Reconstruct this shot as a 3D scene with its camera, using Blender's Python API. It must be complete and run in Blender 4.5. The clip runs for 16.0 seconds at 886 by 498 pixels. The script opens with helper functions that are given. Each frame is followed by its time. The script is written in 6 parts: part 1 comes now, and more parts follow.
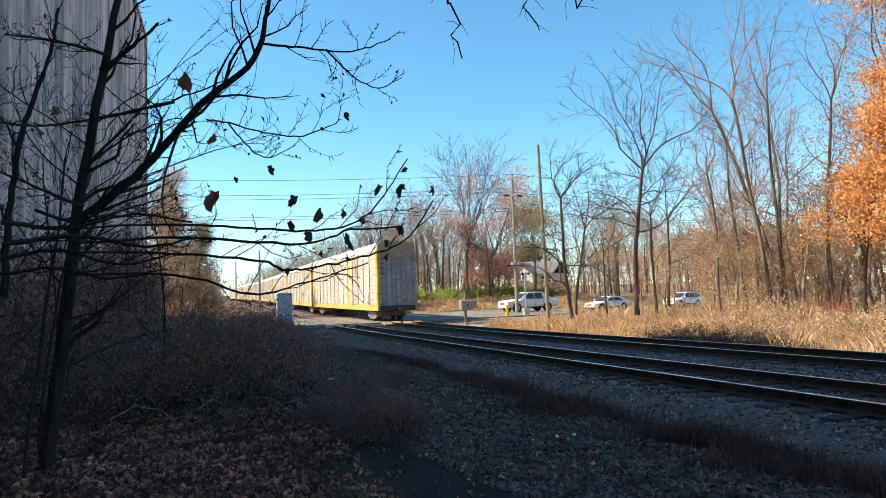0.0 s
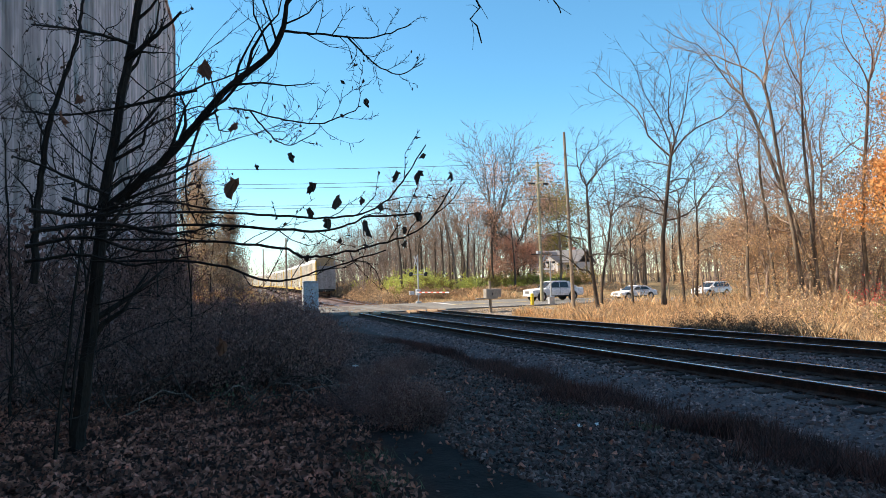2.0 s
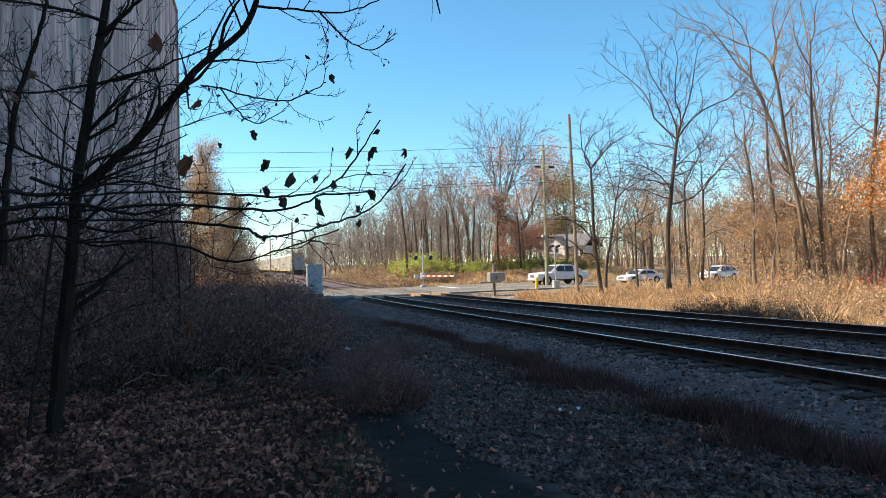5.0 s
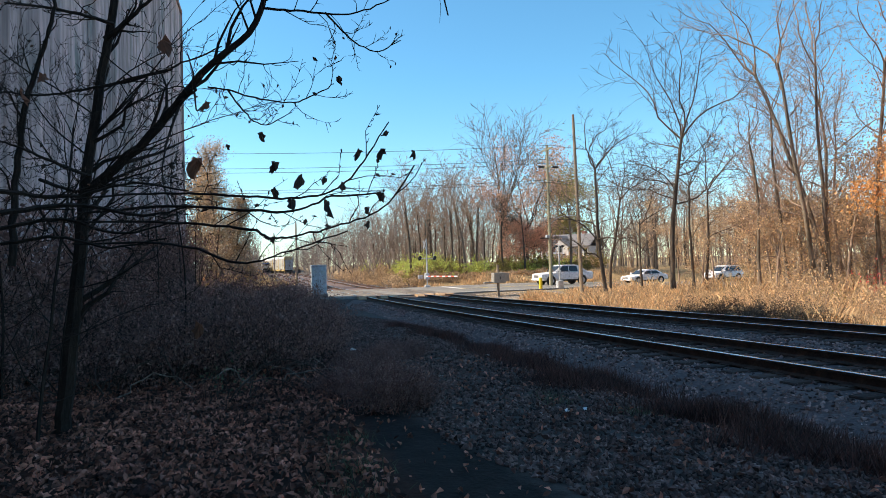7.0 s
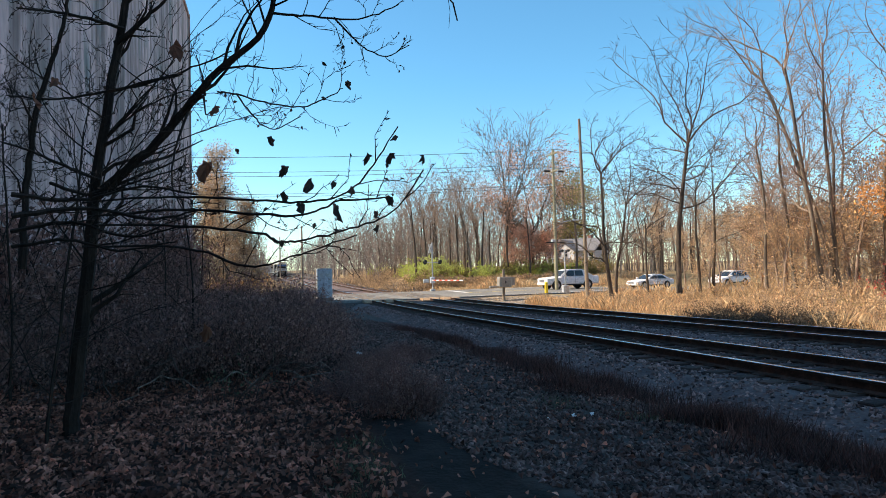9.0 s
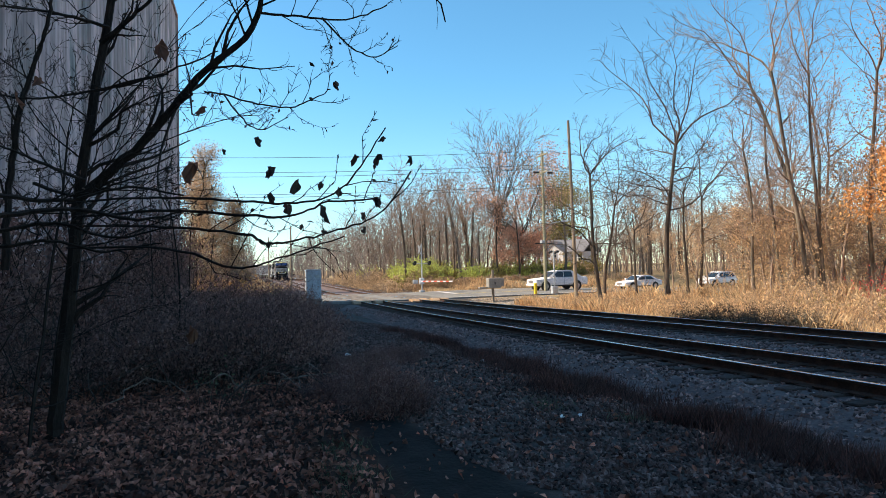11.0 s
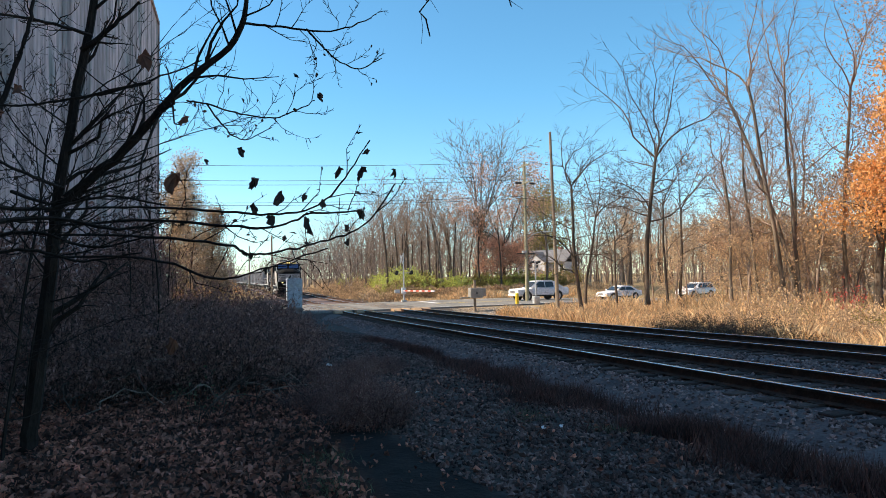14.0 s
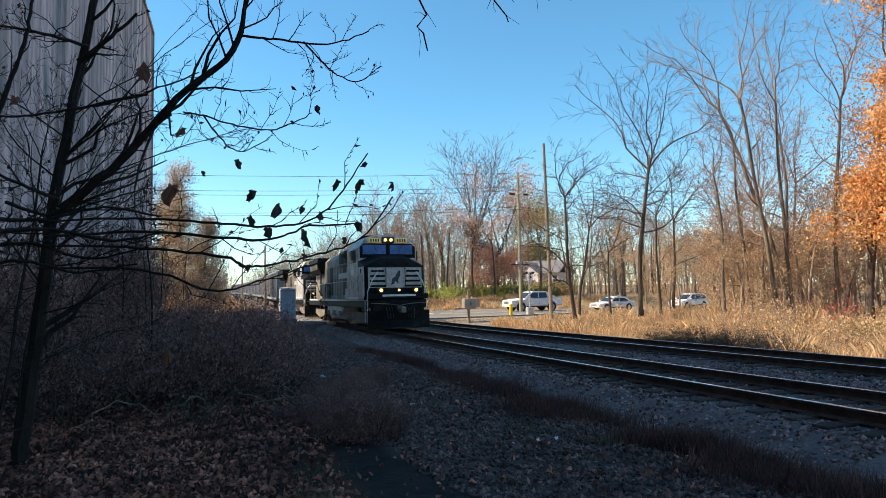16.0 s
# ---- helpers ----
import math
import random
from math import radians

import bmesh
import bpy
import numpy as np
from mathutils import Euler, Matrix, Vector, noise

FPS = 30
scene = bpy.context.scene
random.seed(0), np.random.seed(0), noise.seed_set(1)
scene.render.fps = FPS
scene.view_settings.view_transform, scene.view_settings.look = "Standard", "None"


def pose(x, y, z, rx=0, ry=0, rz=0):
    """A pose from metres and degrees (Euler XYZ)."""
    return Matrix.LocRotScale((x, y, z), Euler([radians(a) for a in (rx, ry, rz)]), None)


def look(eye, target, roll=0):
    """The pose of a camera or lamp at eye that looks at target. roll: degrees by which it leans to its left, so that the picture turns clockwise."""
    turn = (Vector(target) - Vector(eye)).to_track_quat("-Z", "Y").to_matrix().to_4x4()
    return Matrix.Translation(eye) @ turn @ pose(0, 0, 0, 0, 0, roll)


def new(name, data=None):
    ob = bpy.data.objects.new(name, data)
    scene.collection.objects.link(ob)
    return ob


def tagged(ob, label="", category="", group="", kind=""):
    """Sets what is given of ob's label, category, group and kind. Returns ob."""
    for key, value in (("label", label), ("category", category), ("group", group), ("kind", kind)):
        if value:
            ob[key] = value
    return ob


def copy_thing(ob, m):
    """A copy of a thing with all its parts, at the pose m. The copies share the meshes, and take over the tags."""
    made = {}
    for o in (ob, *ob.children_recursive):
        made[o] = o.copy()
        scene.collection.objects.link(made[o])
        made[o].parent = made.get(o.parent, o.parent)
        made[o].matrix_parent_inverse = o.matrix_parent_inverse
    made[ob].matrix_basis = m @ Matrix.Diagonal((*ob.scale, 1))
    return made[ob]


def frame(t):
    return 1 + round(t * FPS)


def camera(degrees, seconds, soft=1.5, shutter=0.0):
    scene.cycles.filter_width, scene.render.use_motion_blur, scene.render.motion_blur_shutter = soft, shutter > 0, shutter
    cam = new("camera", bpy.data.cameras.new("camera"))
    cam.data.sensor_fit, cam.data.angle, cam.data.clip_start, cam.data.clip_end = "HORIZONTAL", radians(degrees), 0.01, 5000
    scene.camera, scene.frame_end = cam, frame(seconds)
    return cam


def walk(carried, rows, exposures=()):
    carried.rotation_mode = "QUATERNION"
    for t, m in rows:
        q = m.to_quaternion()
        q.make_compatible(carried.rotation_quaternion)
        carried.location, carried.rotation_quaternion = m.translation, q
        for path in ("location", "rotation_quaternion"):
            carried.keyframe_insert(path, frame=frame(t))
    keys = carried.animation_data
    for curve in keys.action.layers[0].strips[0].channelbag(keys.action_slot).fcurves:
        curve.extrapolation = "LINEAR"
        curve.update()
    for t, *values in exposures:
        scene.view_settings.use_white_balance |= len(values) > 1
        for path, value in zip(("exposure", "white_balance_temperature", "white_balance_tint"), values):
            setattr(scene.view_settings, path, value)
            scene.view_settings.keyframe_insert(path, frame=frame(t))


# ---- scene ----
cam = camera(70.0, 16.0, soft=0.5)

PATH = [
    (0, (-0.37, 0.232, 2.56), (0.298, 2.113, 2.686), -1.7),
    (0.5, (-0.381, 0.202, 2.568), (0.256, 2.093, 2.691), -1.6),
    (1, (-0.365, 0.218, 2.558), (0.25, 2.117, 2.674), -1.7),
    (1.5, (-0.345, 0.24, 2.557), (0.257, 2.144, 2.662), -1.8),
    (2, (-0.321, 0.251, 2.552), (0.271, 2.159, 2.644), -1.5),
    (2.5, (-0.207, 0.295, 2.552), (0.37, 2.209, 2.623), -1.6),
    (3, (-0.063, 0.334, 2.522), (0.513, 2.249, 2.582), -1.5),
    (3.5, (0.001, 0.316, 2.52), (0.577, 2.23, 2.573), -1.5),
    (4, (0.015, 0.287, 2.519), (0.586, 2.204, 2.566), -1.4),
    (6.5, (-0.007, 0.28, 2.531), (0.554, 2.199, 2.571), -1.5),
    (7, (-0.018, 0.28, 2.529), (0.538, 2.201, 2.572), -1.5),
    (7.5, (-0.023, 0.274, 2.527), (0.528, 2.196, 2.573), -1.5),
    (8, (-0.032, 0.29, 2.527), (0.518, 2.212, 2.578), -1.5),
    (8.5, (-0.035, 0.274, 2.53), (0.51, 2.198, 2.583), -1.4),
    (9, (-0.039, 0.277, 2.531), (0.501, 2.202, 2.587), -1.3),
    (11.5, (-0.024, 0.285, 2.538), (0.56, 2.197, 2.597), -1.2),
    (12, (-0.024, 0.28, 2.541), (0.572, 2.188, 2.602), -1.1),
    (12.5, (-0.028, 0.286, 2.545), (0.58, 2.191, 2.612), -1.1),
    (13, (-0.03, 0.278, 2.549), (0.584, 2.179, 2.621), -1.1),
    (13.5, (-0.032, 0.278, 2.549), (0.589, 2.177, 2.629), -1.0),
    (14, (-0.038, 0.268, 2.552), (0.588, 2.165, 2.639), -1.0),
    (14.5, (-0.042, 0.272, 2.554), (0.589, 2.167, 2.648), -0.9),
    (15, (-0.043, 0.265, 2.553), (0.591, 2.159, 2.655), -1.0),
    (15.5, (-0.05, 0.268, 2.554), (0.585, 2.161, 2.666), -1.0),
    (16, (-0.062, 0.261, 2.564), (0.583, 2.15, 2.684), -0.9),
]
walk(cam, [(t, look(eye, aim, roll)) for t, eye, aim, roll in PATH], [(0, 0.54), (2, 0.52), (3.5, 0.48), (7, 0.45), (12, 0.44), (16, 0.40)])

# ---- world, sun, exposure ----
SUN_AZ, SUN_EL = -70.0, 44.9
world = bpy.data.worlds.new("sky")
scene.world = world
world.use_nodes = True
wn = world.node_tree.nodes
sky = wn.new("ShaderNodeTexSky")
sky.sky_type = "NISHITA"
sky.sun_disc = False
sky.sun_elevation, sky.sun_rotation = radians(SUN_EL), radians(SUN_AZ)
sky.air_density, sky.dust_density, sky.ozone_density = 1.0, 0.0, 1.6
wn["Background"].inputs["Strength"].default_value = 0.145
tint = wn.new("ShaderNodeMix")
tint.data_type, tint.blend_type = "RGBA", "MULTIPLY"
tint.inputs[0].default_value = 1.0
wtc, wsep, wup, wmix = wn.new("ShaderNodeTexCoord"), wn.new("ShaderNodeSeparateXYZ"), wn.new("ShaderNodeMapRange"), wn.new("ShaderNodeMix")
wmix.data_type = "RGBA"
wup.inputs[1].default_value, wup.inputs[2].default_value = 0.0, 0.28
wmix.inputs[6].default_value, wmix.inputs[7].default_value = (0.80, 1.0, 1.08, 1), (0.60, 1.04, 1.11, 1)
world.node_tree.links.new(wtc.outputs["Generated"], wsep.inputs[0])
world.node_tree.links.new(wsep.outputs[2], wup.inputs[0])
world.node_tree.links.new(wup.outputs[0], wmix.inputs[0])
world.node_tree.links.new(wmix.outputs[2], tint.inputs[7])
world.node_tree.links.new(sky.outputs[0], tint.inputs[6])
world.node_tree.links.new(tint.outputs[2], wn["Background"].inputs["Color"])
sun_dir = Vector((math.sin(radians(SUN_AZ)) * math.cos(radians(SUN_EL)), math.cos(radians(SUN_AZ)) * math.cos(radians(SUN_EL)), math.sin(radians(SUN_EL))))
sun = new("sun", bpy.data.lights.new("sun", "SUN"))
sun.data.energy, sun.data.angle, sun.data.color = 6.0, radians(0.55), (1.0, 0.88, 0.66)
sun.matrix_world = look(sun_dir * 100, (0, 0, 0))


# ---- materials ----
def offset_skylight(c, sky_offset):
    """Red added to base colours to offset blue skylight, strongest on soil and stone."""
    return (min(c[0] * sky_offset, 0.95), c[1], c[2])


def mat(name, c1, c2=None, scale=8.0, rough=0.8, bump=0.2, metal=0.0, c3=None, fine=6.0, island=0.0, stretch=(1, 1, 1), streaks=0.0, emit=0.0, obvar=0.0, sky_offset=1.08):
    """Two-scale procedural surface: broad patches between c1 and c2, grain, an optional third colour in stains."""
    m = bpy.data.materials.new(name)
    m.use_nodes = True
    nt = m.node_tree
    n, li = nt.nodes, nt.links
    bs = n["Principled BSDF"]
    bs.inputs["Roughness"].default_value, bs.inputs["Metallic"].default_value = rough, metal
    if rough >= 0.85:
        bs.inputs["Specular IOR Level"].default_value = 0.15
    c2 = c2 or tuple(v * 0.8 for v in c1)
    c1, c2 = offset_skylight(c1, sky_offset), offset_skylight(c2, sky_offset)
    tc, mp = n.new("ShaderNodeTexCoord"), n.new("ShaderNodeMapping")
    mp.inputs["Scale"].default_value = stretch
    li.new(tc.outputs["Object"], mp.inputs[0])

    def noise_tex(s, detail=4.0):
        t = n.new("ShaderNodeTexNoise")
        t.inputs["Scale"].default_value, t.inputs["Detail"].default_value = s, detail
        li.new(mp.outputs[0], t.inputs["Vector"])
        return t

    def mix(fac, a, b, kind="MIX"):
        x = n.new("ShaderNodeMix")
        x.data_type, x.blend_type = "RGBA", kind
        for sock, v in ((x.inputs[0], fac), (x.inputs[6], a), (x.inputs[7], b)):
            if isinstance(v, (int, float)):
                sock.default_value = v
            elif isinstance(v, tuple):
                sock.default_value = (*v, 1)
            else:
                li.new(v, sock)
        return x.outputs[2]

    def ramp(src, lo, hi):
        r = n.new("ShaderNodeMapRange")
        r.inputs[1].default_value, r.inputs[2].default_value = lo, hi
        li.new(src, r.inputs[0])
        return r.outputs[0]

    broad, grain = noise_tex(scale), noise_tex(scale * fine, 6.0)
    col = mix(ramp(broad.outputs[0], 0.35, 0.65), c1, c2)
    if c3:
        col = mix(ramp(noise_tex(scale * 2.3, 5.0).outputs[0], 0.52, 0.68), col, c3)
    col = mix(0.6, col, mix(ramp(grain.outputs[0], 0.3, 0.7), (0.55, 0.55, 0.55), (1.4, 1.4, 1.4)), "MULTIPLY")
    if streaks:
        m2 = n.new("ShaderNodeMapping")
        m2.inputs["Scale"].default_value = (0.9, 0.9, 0.05)
        li.new(tc.outputs["Object"], m2.inputs[0])
        st = n.new("ShaderNodeTexNoise")
        st.inputs["Scale"].default_value, st.inputs["Detail"].default_value = 1.6, 5.0
        li.new(m2.outputs[0], st.inputs["Vector"])
        col = mix(streaks, col, mix(ramp(st.outputs[0], 0.38, 0.62), (0.3, 0.29, 0.27), (1.25, 1.25, 1.25)), "MULTIPLY")
    if island or obvar:
        g = n.new("ShaderNodeNewGeometry") if island else n.new("ShaderNodeObjectInfo")
        src = g.outputs["Random Per Island"] if island else g.outputs["Random"]
        a = island or obvar
        col = mix(1.0, col, mix(src, (1 - a, 1 - a, 1 - a), (1 + a, 1 + a * 0.9, 1 + a * 0.7)), "MULTIPLY")
    li.new(col, bs.inputs["Base Color"])
    if bump:
        b = n.new("ShaderNodeBump")
        b.inputs["Strength"].default_value, b.inputs["Distance"].default_value = bump, 0.02
        li.new(grain.outputs[0], b.inputs["Height"])
        li.new(b.outputs[0], bs.inputs["Normal"])
    if emit:
        bs.inputs["Emission Color"].default_value = (*c1, 1)
        bs.inputs["Emission Strength"].default_value = emit
    return m


def leaf_mat(name, c1, c2, island=0.35, sky_offset=1.04):
    m = mat(name, c1, c2, 3.0, 0.75, 0.0, island=island, sky_offset=sky_offset)
    nt = m.node_tree
    bs, out = nt.nodes["Principled BSDF"], nt.nodes["Material Output"]
    tr, mx = nt.nodes.new("ShaderNodeBsdfTranslucent"), nt.nodes.new("ShaderNodeMixShader")
    mx.inputs[0].default_value = 0.35
    src = bs.inputs["Base Color"].links[0].from_socket
    nt.links.new(src, tr.inputs[0])
    nt.links.new(bs.outputs[0], mx.inputs[1])
    nt.links.new(tr.outputs[0], mx.inputs[2])
    nt.links.new(mx.outputs[0], out.inputs[0])
    return m


M_BARK = mat("grey_bark", (0.14, 0.112, 0.088), (0.07, 0.057, 0.047), 3.0, 0.9, 1.0, stretch=(1, 1, 0.25))
M_PALE = mat("pale_bark", (0.25, 0.205, 0.158), (0.11, 0.092, 0.072), 3.0, 0.9, 1.0, stretch=(1, 1, 0.25))
M_TWIG = mat("twig_bark", (0.40, 0.305, 0.235), (0.22, 0.168, 0.13), 2.0, 0.9, 0.0)
M_FARTWIG = mat("grey_far_twigs", (0.38, 0.315, 0.27), (0.20, 0.165, 0.145), 0.3, 0.9, 0.0, island=0.35)
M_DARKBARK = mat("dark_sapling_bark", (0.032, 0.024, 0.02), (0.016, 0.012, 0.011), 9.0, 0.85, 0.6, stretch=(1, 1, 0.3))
M_ORANGE = leaf_mat("orange_oak_leaf", (0.80, 0.46, 0.19), (0.64, 0.32, 0.12))
M_RED = leaf_mat("red_maple_leaf", (0.74, 0.44, 0.31), (0.56, 0.31, 0.21))
M_OLIVE = leaf_mat("olive_leaf", (0.36, 0.29, 0.09), (0.22, 0.19, 0.06))
M_YELLOW = leaf_mat("yellow_green_leaf", (0.60, 0.62, 0.15), (0.42, 0.48, 0.14))
M_TAN = leaf_mat("tan_leaf", (0.67, 0.48, 0.30), (0.44, 0.305, 0.19), 0.5)
M_DRYBROWN = leaf_mat("dry_brown_leaf", (0.44, 0.31, 0.19), (0.25, 0.175, 0.115), 0.5)
M_GREENWEED = leaf_mat("grey_green_leaf", (0.16, 0.18, 0.11), (0.10, 0.12, 0.07))
M_RUSTORANGE = leaf_mat("orange_brown_leaf", (0.66, 0.40, 0.24), (0.50, 0.27, 0.15))
# Brush brown darkened to carry shade in its colour.
M_SHADEBRUSH = leaf_mat("shade_dark_brush_leaf", (0.20, 0.15, 0.10), (0.10, 0.075, 0.055), 0.5)
M_PINK = leaf_mat("pink_brown_leaf", (0.68, 0.44, 0.32), (0.48, 0.29, 0.20))
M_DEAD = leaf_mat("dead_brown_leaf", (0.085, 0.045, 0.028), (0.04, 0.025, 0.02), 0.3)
M_RUSTLEAF = leaf_mat("rust_brown_withered_leaf", (0.24, 0.095, 0.055), (0.13, 0.055, 0.034), 0.3)
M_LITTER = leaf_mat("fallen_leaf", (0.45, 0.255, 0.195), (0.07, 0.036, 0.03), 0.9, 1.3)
M_GRASS = leaf_mat("dry_grass", (0.74, 0.55, 0.34), (0.50, 0.33, 0.19), 0.5)
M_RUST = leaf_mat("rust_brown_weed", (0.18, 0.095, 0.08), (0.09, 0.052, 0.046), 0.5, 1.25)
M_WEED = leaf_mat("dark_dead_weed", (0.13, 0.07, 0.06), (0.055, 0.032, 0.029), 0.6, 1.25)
M_REDBUSH = leaf_mat("crimson_leaf", (0.72, 0.14, 0.12), (0.5, 0.08, 0.07))
M_BRAMBLETWIG = mat("bramble_stem", (0.10, 0.074, 0.064), (0.05, 0.037, 0.033), 6.0, 0.9, 0.0)
M_BRAMBLE = leaf_mat("bramble", (0.28, 0.19, 0.17), (0.14, 0.095, 0.086), 0.32, 1.25)
M_CANE = mat("pale_dead_cane", (0.32, 0.26, 0.22), (0.18, 0.145, 0.125), 6.0, 0.9, 0.0)
M_STONE = mat("ballast_stone", (0.29, 0.245, 0.233), (0.13, 0.108, 0.104), 4.0, 0.85, 0.3, island=0.8, sky_offset=1.32)
M_CINDERSTONE = mat("sooty_gravel", (0.17, 0.14, 0.133), (0.065, 0.054, 0.051), 4.0, 0.88, 0.3, island=0.7, sky_offset=1.28)
M_RAILTOP = mat("worn_rail_head", (0.92, 0.92, 0.94), (0.85, 0.85, 0.87), 3.0, 0.16, 0.0, 1.0)
M_RAIL = mat("rusty_rail", (0.10, 0.06, 0.045), (0.06, 0.038, 0.03), 5.0, 0.85, 0.3, 0.2)
M_TIE = mat("creosoted_timber", (0.085, 0.07, 0.058), (0.05, 0.042, 0.036), 3.0, 0.9, 0.5, stretch=(0.4, 3, 3), obvar=0.3, sky_offset=1.32)
M_CONCRETE = mat("stained_concrete", (0.36, 0.35, 0.33), (0.27, 0.265, 0.255), 0.22, 0.9, 0.4, c3=(0.19, 0.185, 0.17), fine=14, streaks=0.5, sky_offset=1.32)
M_CLAD = mat("weathered_ribbed_cladding", (0.44, 0.425, 0.43), (0.33, 0.32, 0.325), 0.3, 0.75, 0.2, c3=(0.20, 0.19, 0.19), fine=12, streaks=0.8, obvar=0.1, stretch=(1, 1, 0.35), sky_offset=1.32)
M_ASPHALT = mat("worn_asphalt", (0.25, 0.235, 0.215), (0.19, 0.18, 0.165), 0.5, 0.9, 0.3, c3=(0.14, 0.13, 0.125), fine=20, sky_offset=1.06)
M_ROADPANEL = mat("worn_rubber_panel", (0.19, 0.17, 0.15), (0.13, 0.118, 0.105), 1.5, 0.9, 0.3, obvar=0.25)
M_PANEL = mat("crossing_timber", (0.46, 0.32, 0.20), (0.33, 0.23, 0.15), 2.0, 0.85, 0.4, obvar=0.2)
M_WHITE = mat("white_paint", (0.78, 0.78, 0.76), (0.70, 0.70, 0.68), 2.0, 0.5, 0.05)
M_CARWHITE = mat("white_car_paint", (0.80, 0.80, 0.80), (0.76, 0.76, 0.76), 1.0, 0.25, 0.0)
M_GLASS = mat("dark_window_glass", (0.03, 0.04, 0.05), (0.02, 0.03, 0.04), 1.0, 0.06, 0.0)
# Blue base colour stands in for the sky mirrored in the panes.
M_SKYGLASS = mat("painted_sky_glass", (0.07, 0.17, 0.42), (0.04, 0.11, 0.3), 1.0, 0.3, 0.0)
M_SKYGLASS.node_tree.nodes["Principled BSDF"].inputs["Specular IOR Level"].default_value = 0.2
M_TYRE = mat("black_rubber", (0.03, 0.03, 0.03), (0.02, 0.02, 0.02), 9.0, 0.8, 0.1)
M_CHROME = mat("wheel_alloy", (0.5, 0.5, 0.52), (0.4, 0.4, 0.42), 4.0, 0.35, 0.0, 0.8)
M_STEEL = mat("galvanised_steel", (0.55, 0.58, 0.60), (0.45, 0.48, 0.50), 3.0, 0.55, 0.1, 0.35, c3=(0.38, 0.38, 0.38))
M_ALU = mat("aluminium_case", (0.52, 0.57, 0.64), (0.42, 0.47, 0.54), 1.5, 0.5, 0.1, 0.0, c3=(0.45, 0.48, 0.53), streaks=0.3)
M_POLE = mat("weathered_pole", (0.36, 0.29, 0.21), (0.26, 0.21, 0.16), 2.0, 0.9, 0.5, stretch=(3, 3, 0.2))
M_POLEGREEN = mat("greenish_pole", (0.40, 0.37, 0.24), (0.30, 0.28, 0.19), 2.0, 0.9, 0.5, stretch=(3, 3, 0.2))
M_BLACK = mat("black_paint", (0.018, 0.018, 0.02), (0.012, 0.012, 0.014), 3.0, 0.45, 0.05)
M_LOCOBLACK = mat("locomotive_black", (0.007, 0.007, 0.008), (0.011, 0.010, 0.010), 1.2, 0.6, 0.1, c3=(0.02, 0.018, 0.016))
M_LOCOBLACK.node_tree.nodes["Principled BSDF"].inputs["Specular IOR Level"].default_value = 0.12
# Weathered black hood, its colour raised to grey-tan for glancing sunlight.
M_HOOD = mat("sunlit_black_hood", (0.19, 0.17, 0.145), (0.11, 0.10, 0.086), 1.0, 0.65, 0.1, c3=(0.27, 0.24, 0.19), streaks=0.4, obvar=0.35)
M_TRUCK = mat("dusty_truck_steel", (0.27, 0.23, 0.18), (0.13, 0.115, 0.095), 2.0, 0.8, 0.3)
# Body grey, kept pale partly to carry grazing light on the sides.
M_LOCOGREY = mat("locomotive_grey", (0.62, 0.58, 0.55), (0.48, 0.455, 0.43), 1.0, 0.55, 0.1, c3=(0.30, 0.28, 0.26), streaks=0.3)
M_NOSEWHITE = mat("dusty_white_nose", (0.50, 0.48, 0.46), (0.40, 0.385, 0.37), 2.0, 0.6, 0.05)
M_YELLOWCAR = mat("railcar_yellow", (0.74, 0.50, 0.12), (0.64, 0.42, 0.10), 0.8, 0.6, 0.1, c3=(0.5, 0.3, 0.07))
M_RACK = mat("galvanised_rack_panel", (0.60, 0.55, 0.46), (0.51, 0.47, 0.39), 0.6, 0.55, 0.1, c3=(0.55, 0.5, 0.42), streaks=0.25, obvar=0.12)
M_RACKTAN = mat("faded_tan_panel", (0.42, 0.30, 0.15), (0.34, 0.245, 0.13), 1.0, 0.6, 0.1)
M_RACKROOF = mat("galvanised_roof", (0.74, 0.74, 0.72), (0.62, 0.62, 0.6), 0.5, 0.5, 0.1, 0.1)
M_RACKEND = mat("rack_end_panel", (0.40, 0.39, 0.38), (0.31, 0.305, 0.295), 0.8, 0.6, 0.1, 0.0, c3=(0.24, 0.23, 0.22), streaks=0.3)
M_HOPPER = mat("hopper_grey", (0.40, 0.40, 0.41), (0.30, 0.30, 0.31), 0.5, 0.65, 0.1, c3=(0.2, 0.17, 0.15), streaks=0.4, obvar=0.2)
M_FADEDMARK = mat("faded_red_marking", (0.72, 0.36, 0.22), (0.62, 0.30, 0.18), 2.0, 0.7, 0.0)
M_PALEYELLOW = mat("faded_yellow_panel", (0.70, 0.56, 0.28), (0.60, 0.47, 0.24), 0.8, 0.6, 0.1, streaks=0.25)
M_REDMARK = mat("red_marking", (0.62, 0.10, 0.05), (0.5, 0.08, 0.04), 2.0, 0.6, 0.0)
M_YELLOW_PAINT = mat("yellow_paint", (0.80, 0.62, 0.03), (0.7, 0.5, 0.03), 2.0, 0.5, 0.0)
M_LAMP = mat("lit_headlight", (1.0, 0.62, 0.2), (1.0, 0.62, 0.2), 1.0, 0.4, 0.0, emit=1.5)
M_LAMPDIM = mat("lit_number_board", (0.75, 0.62, 0.22), (0.6, 0.5, 0.18), 4.0, 0.5, 0.0, emit=0.15)
M_SIDING = mat("white_siding", (0.72, 0.72, 0.73), (0.64, 0.64, 0.65), 0.6, 0.7, 0.1, stretch=(1, 1, 8))
M_SHINGLE = mat("grey_shingle", (0.20, 0.20, 0.21), (0.14, 0.14, 0.15), 2.0, 0.9, 0.3, stretch=(1, 1, 4))
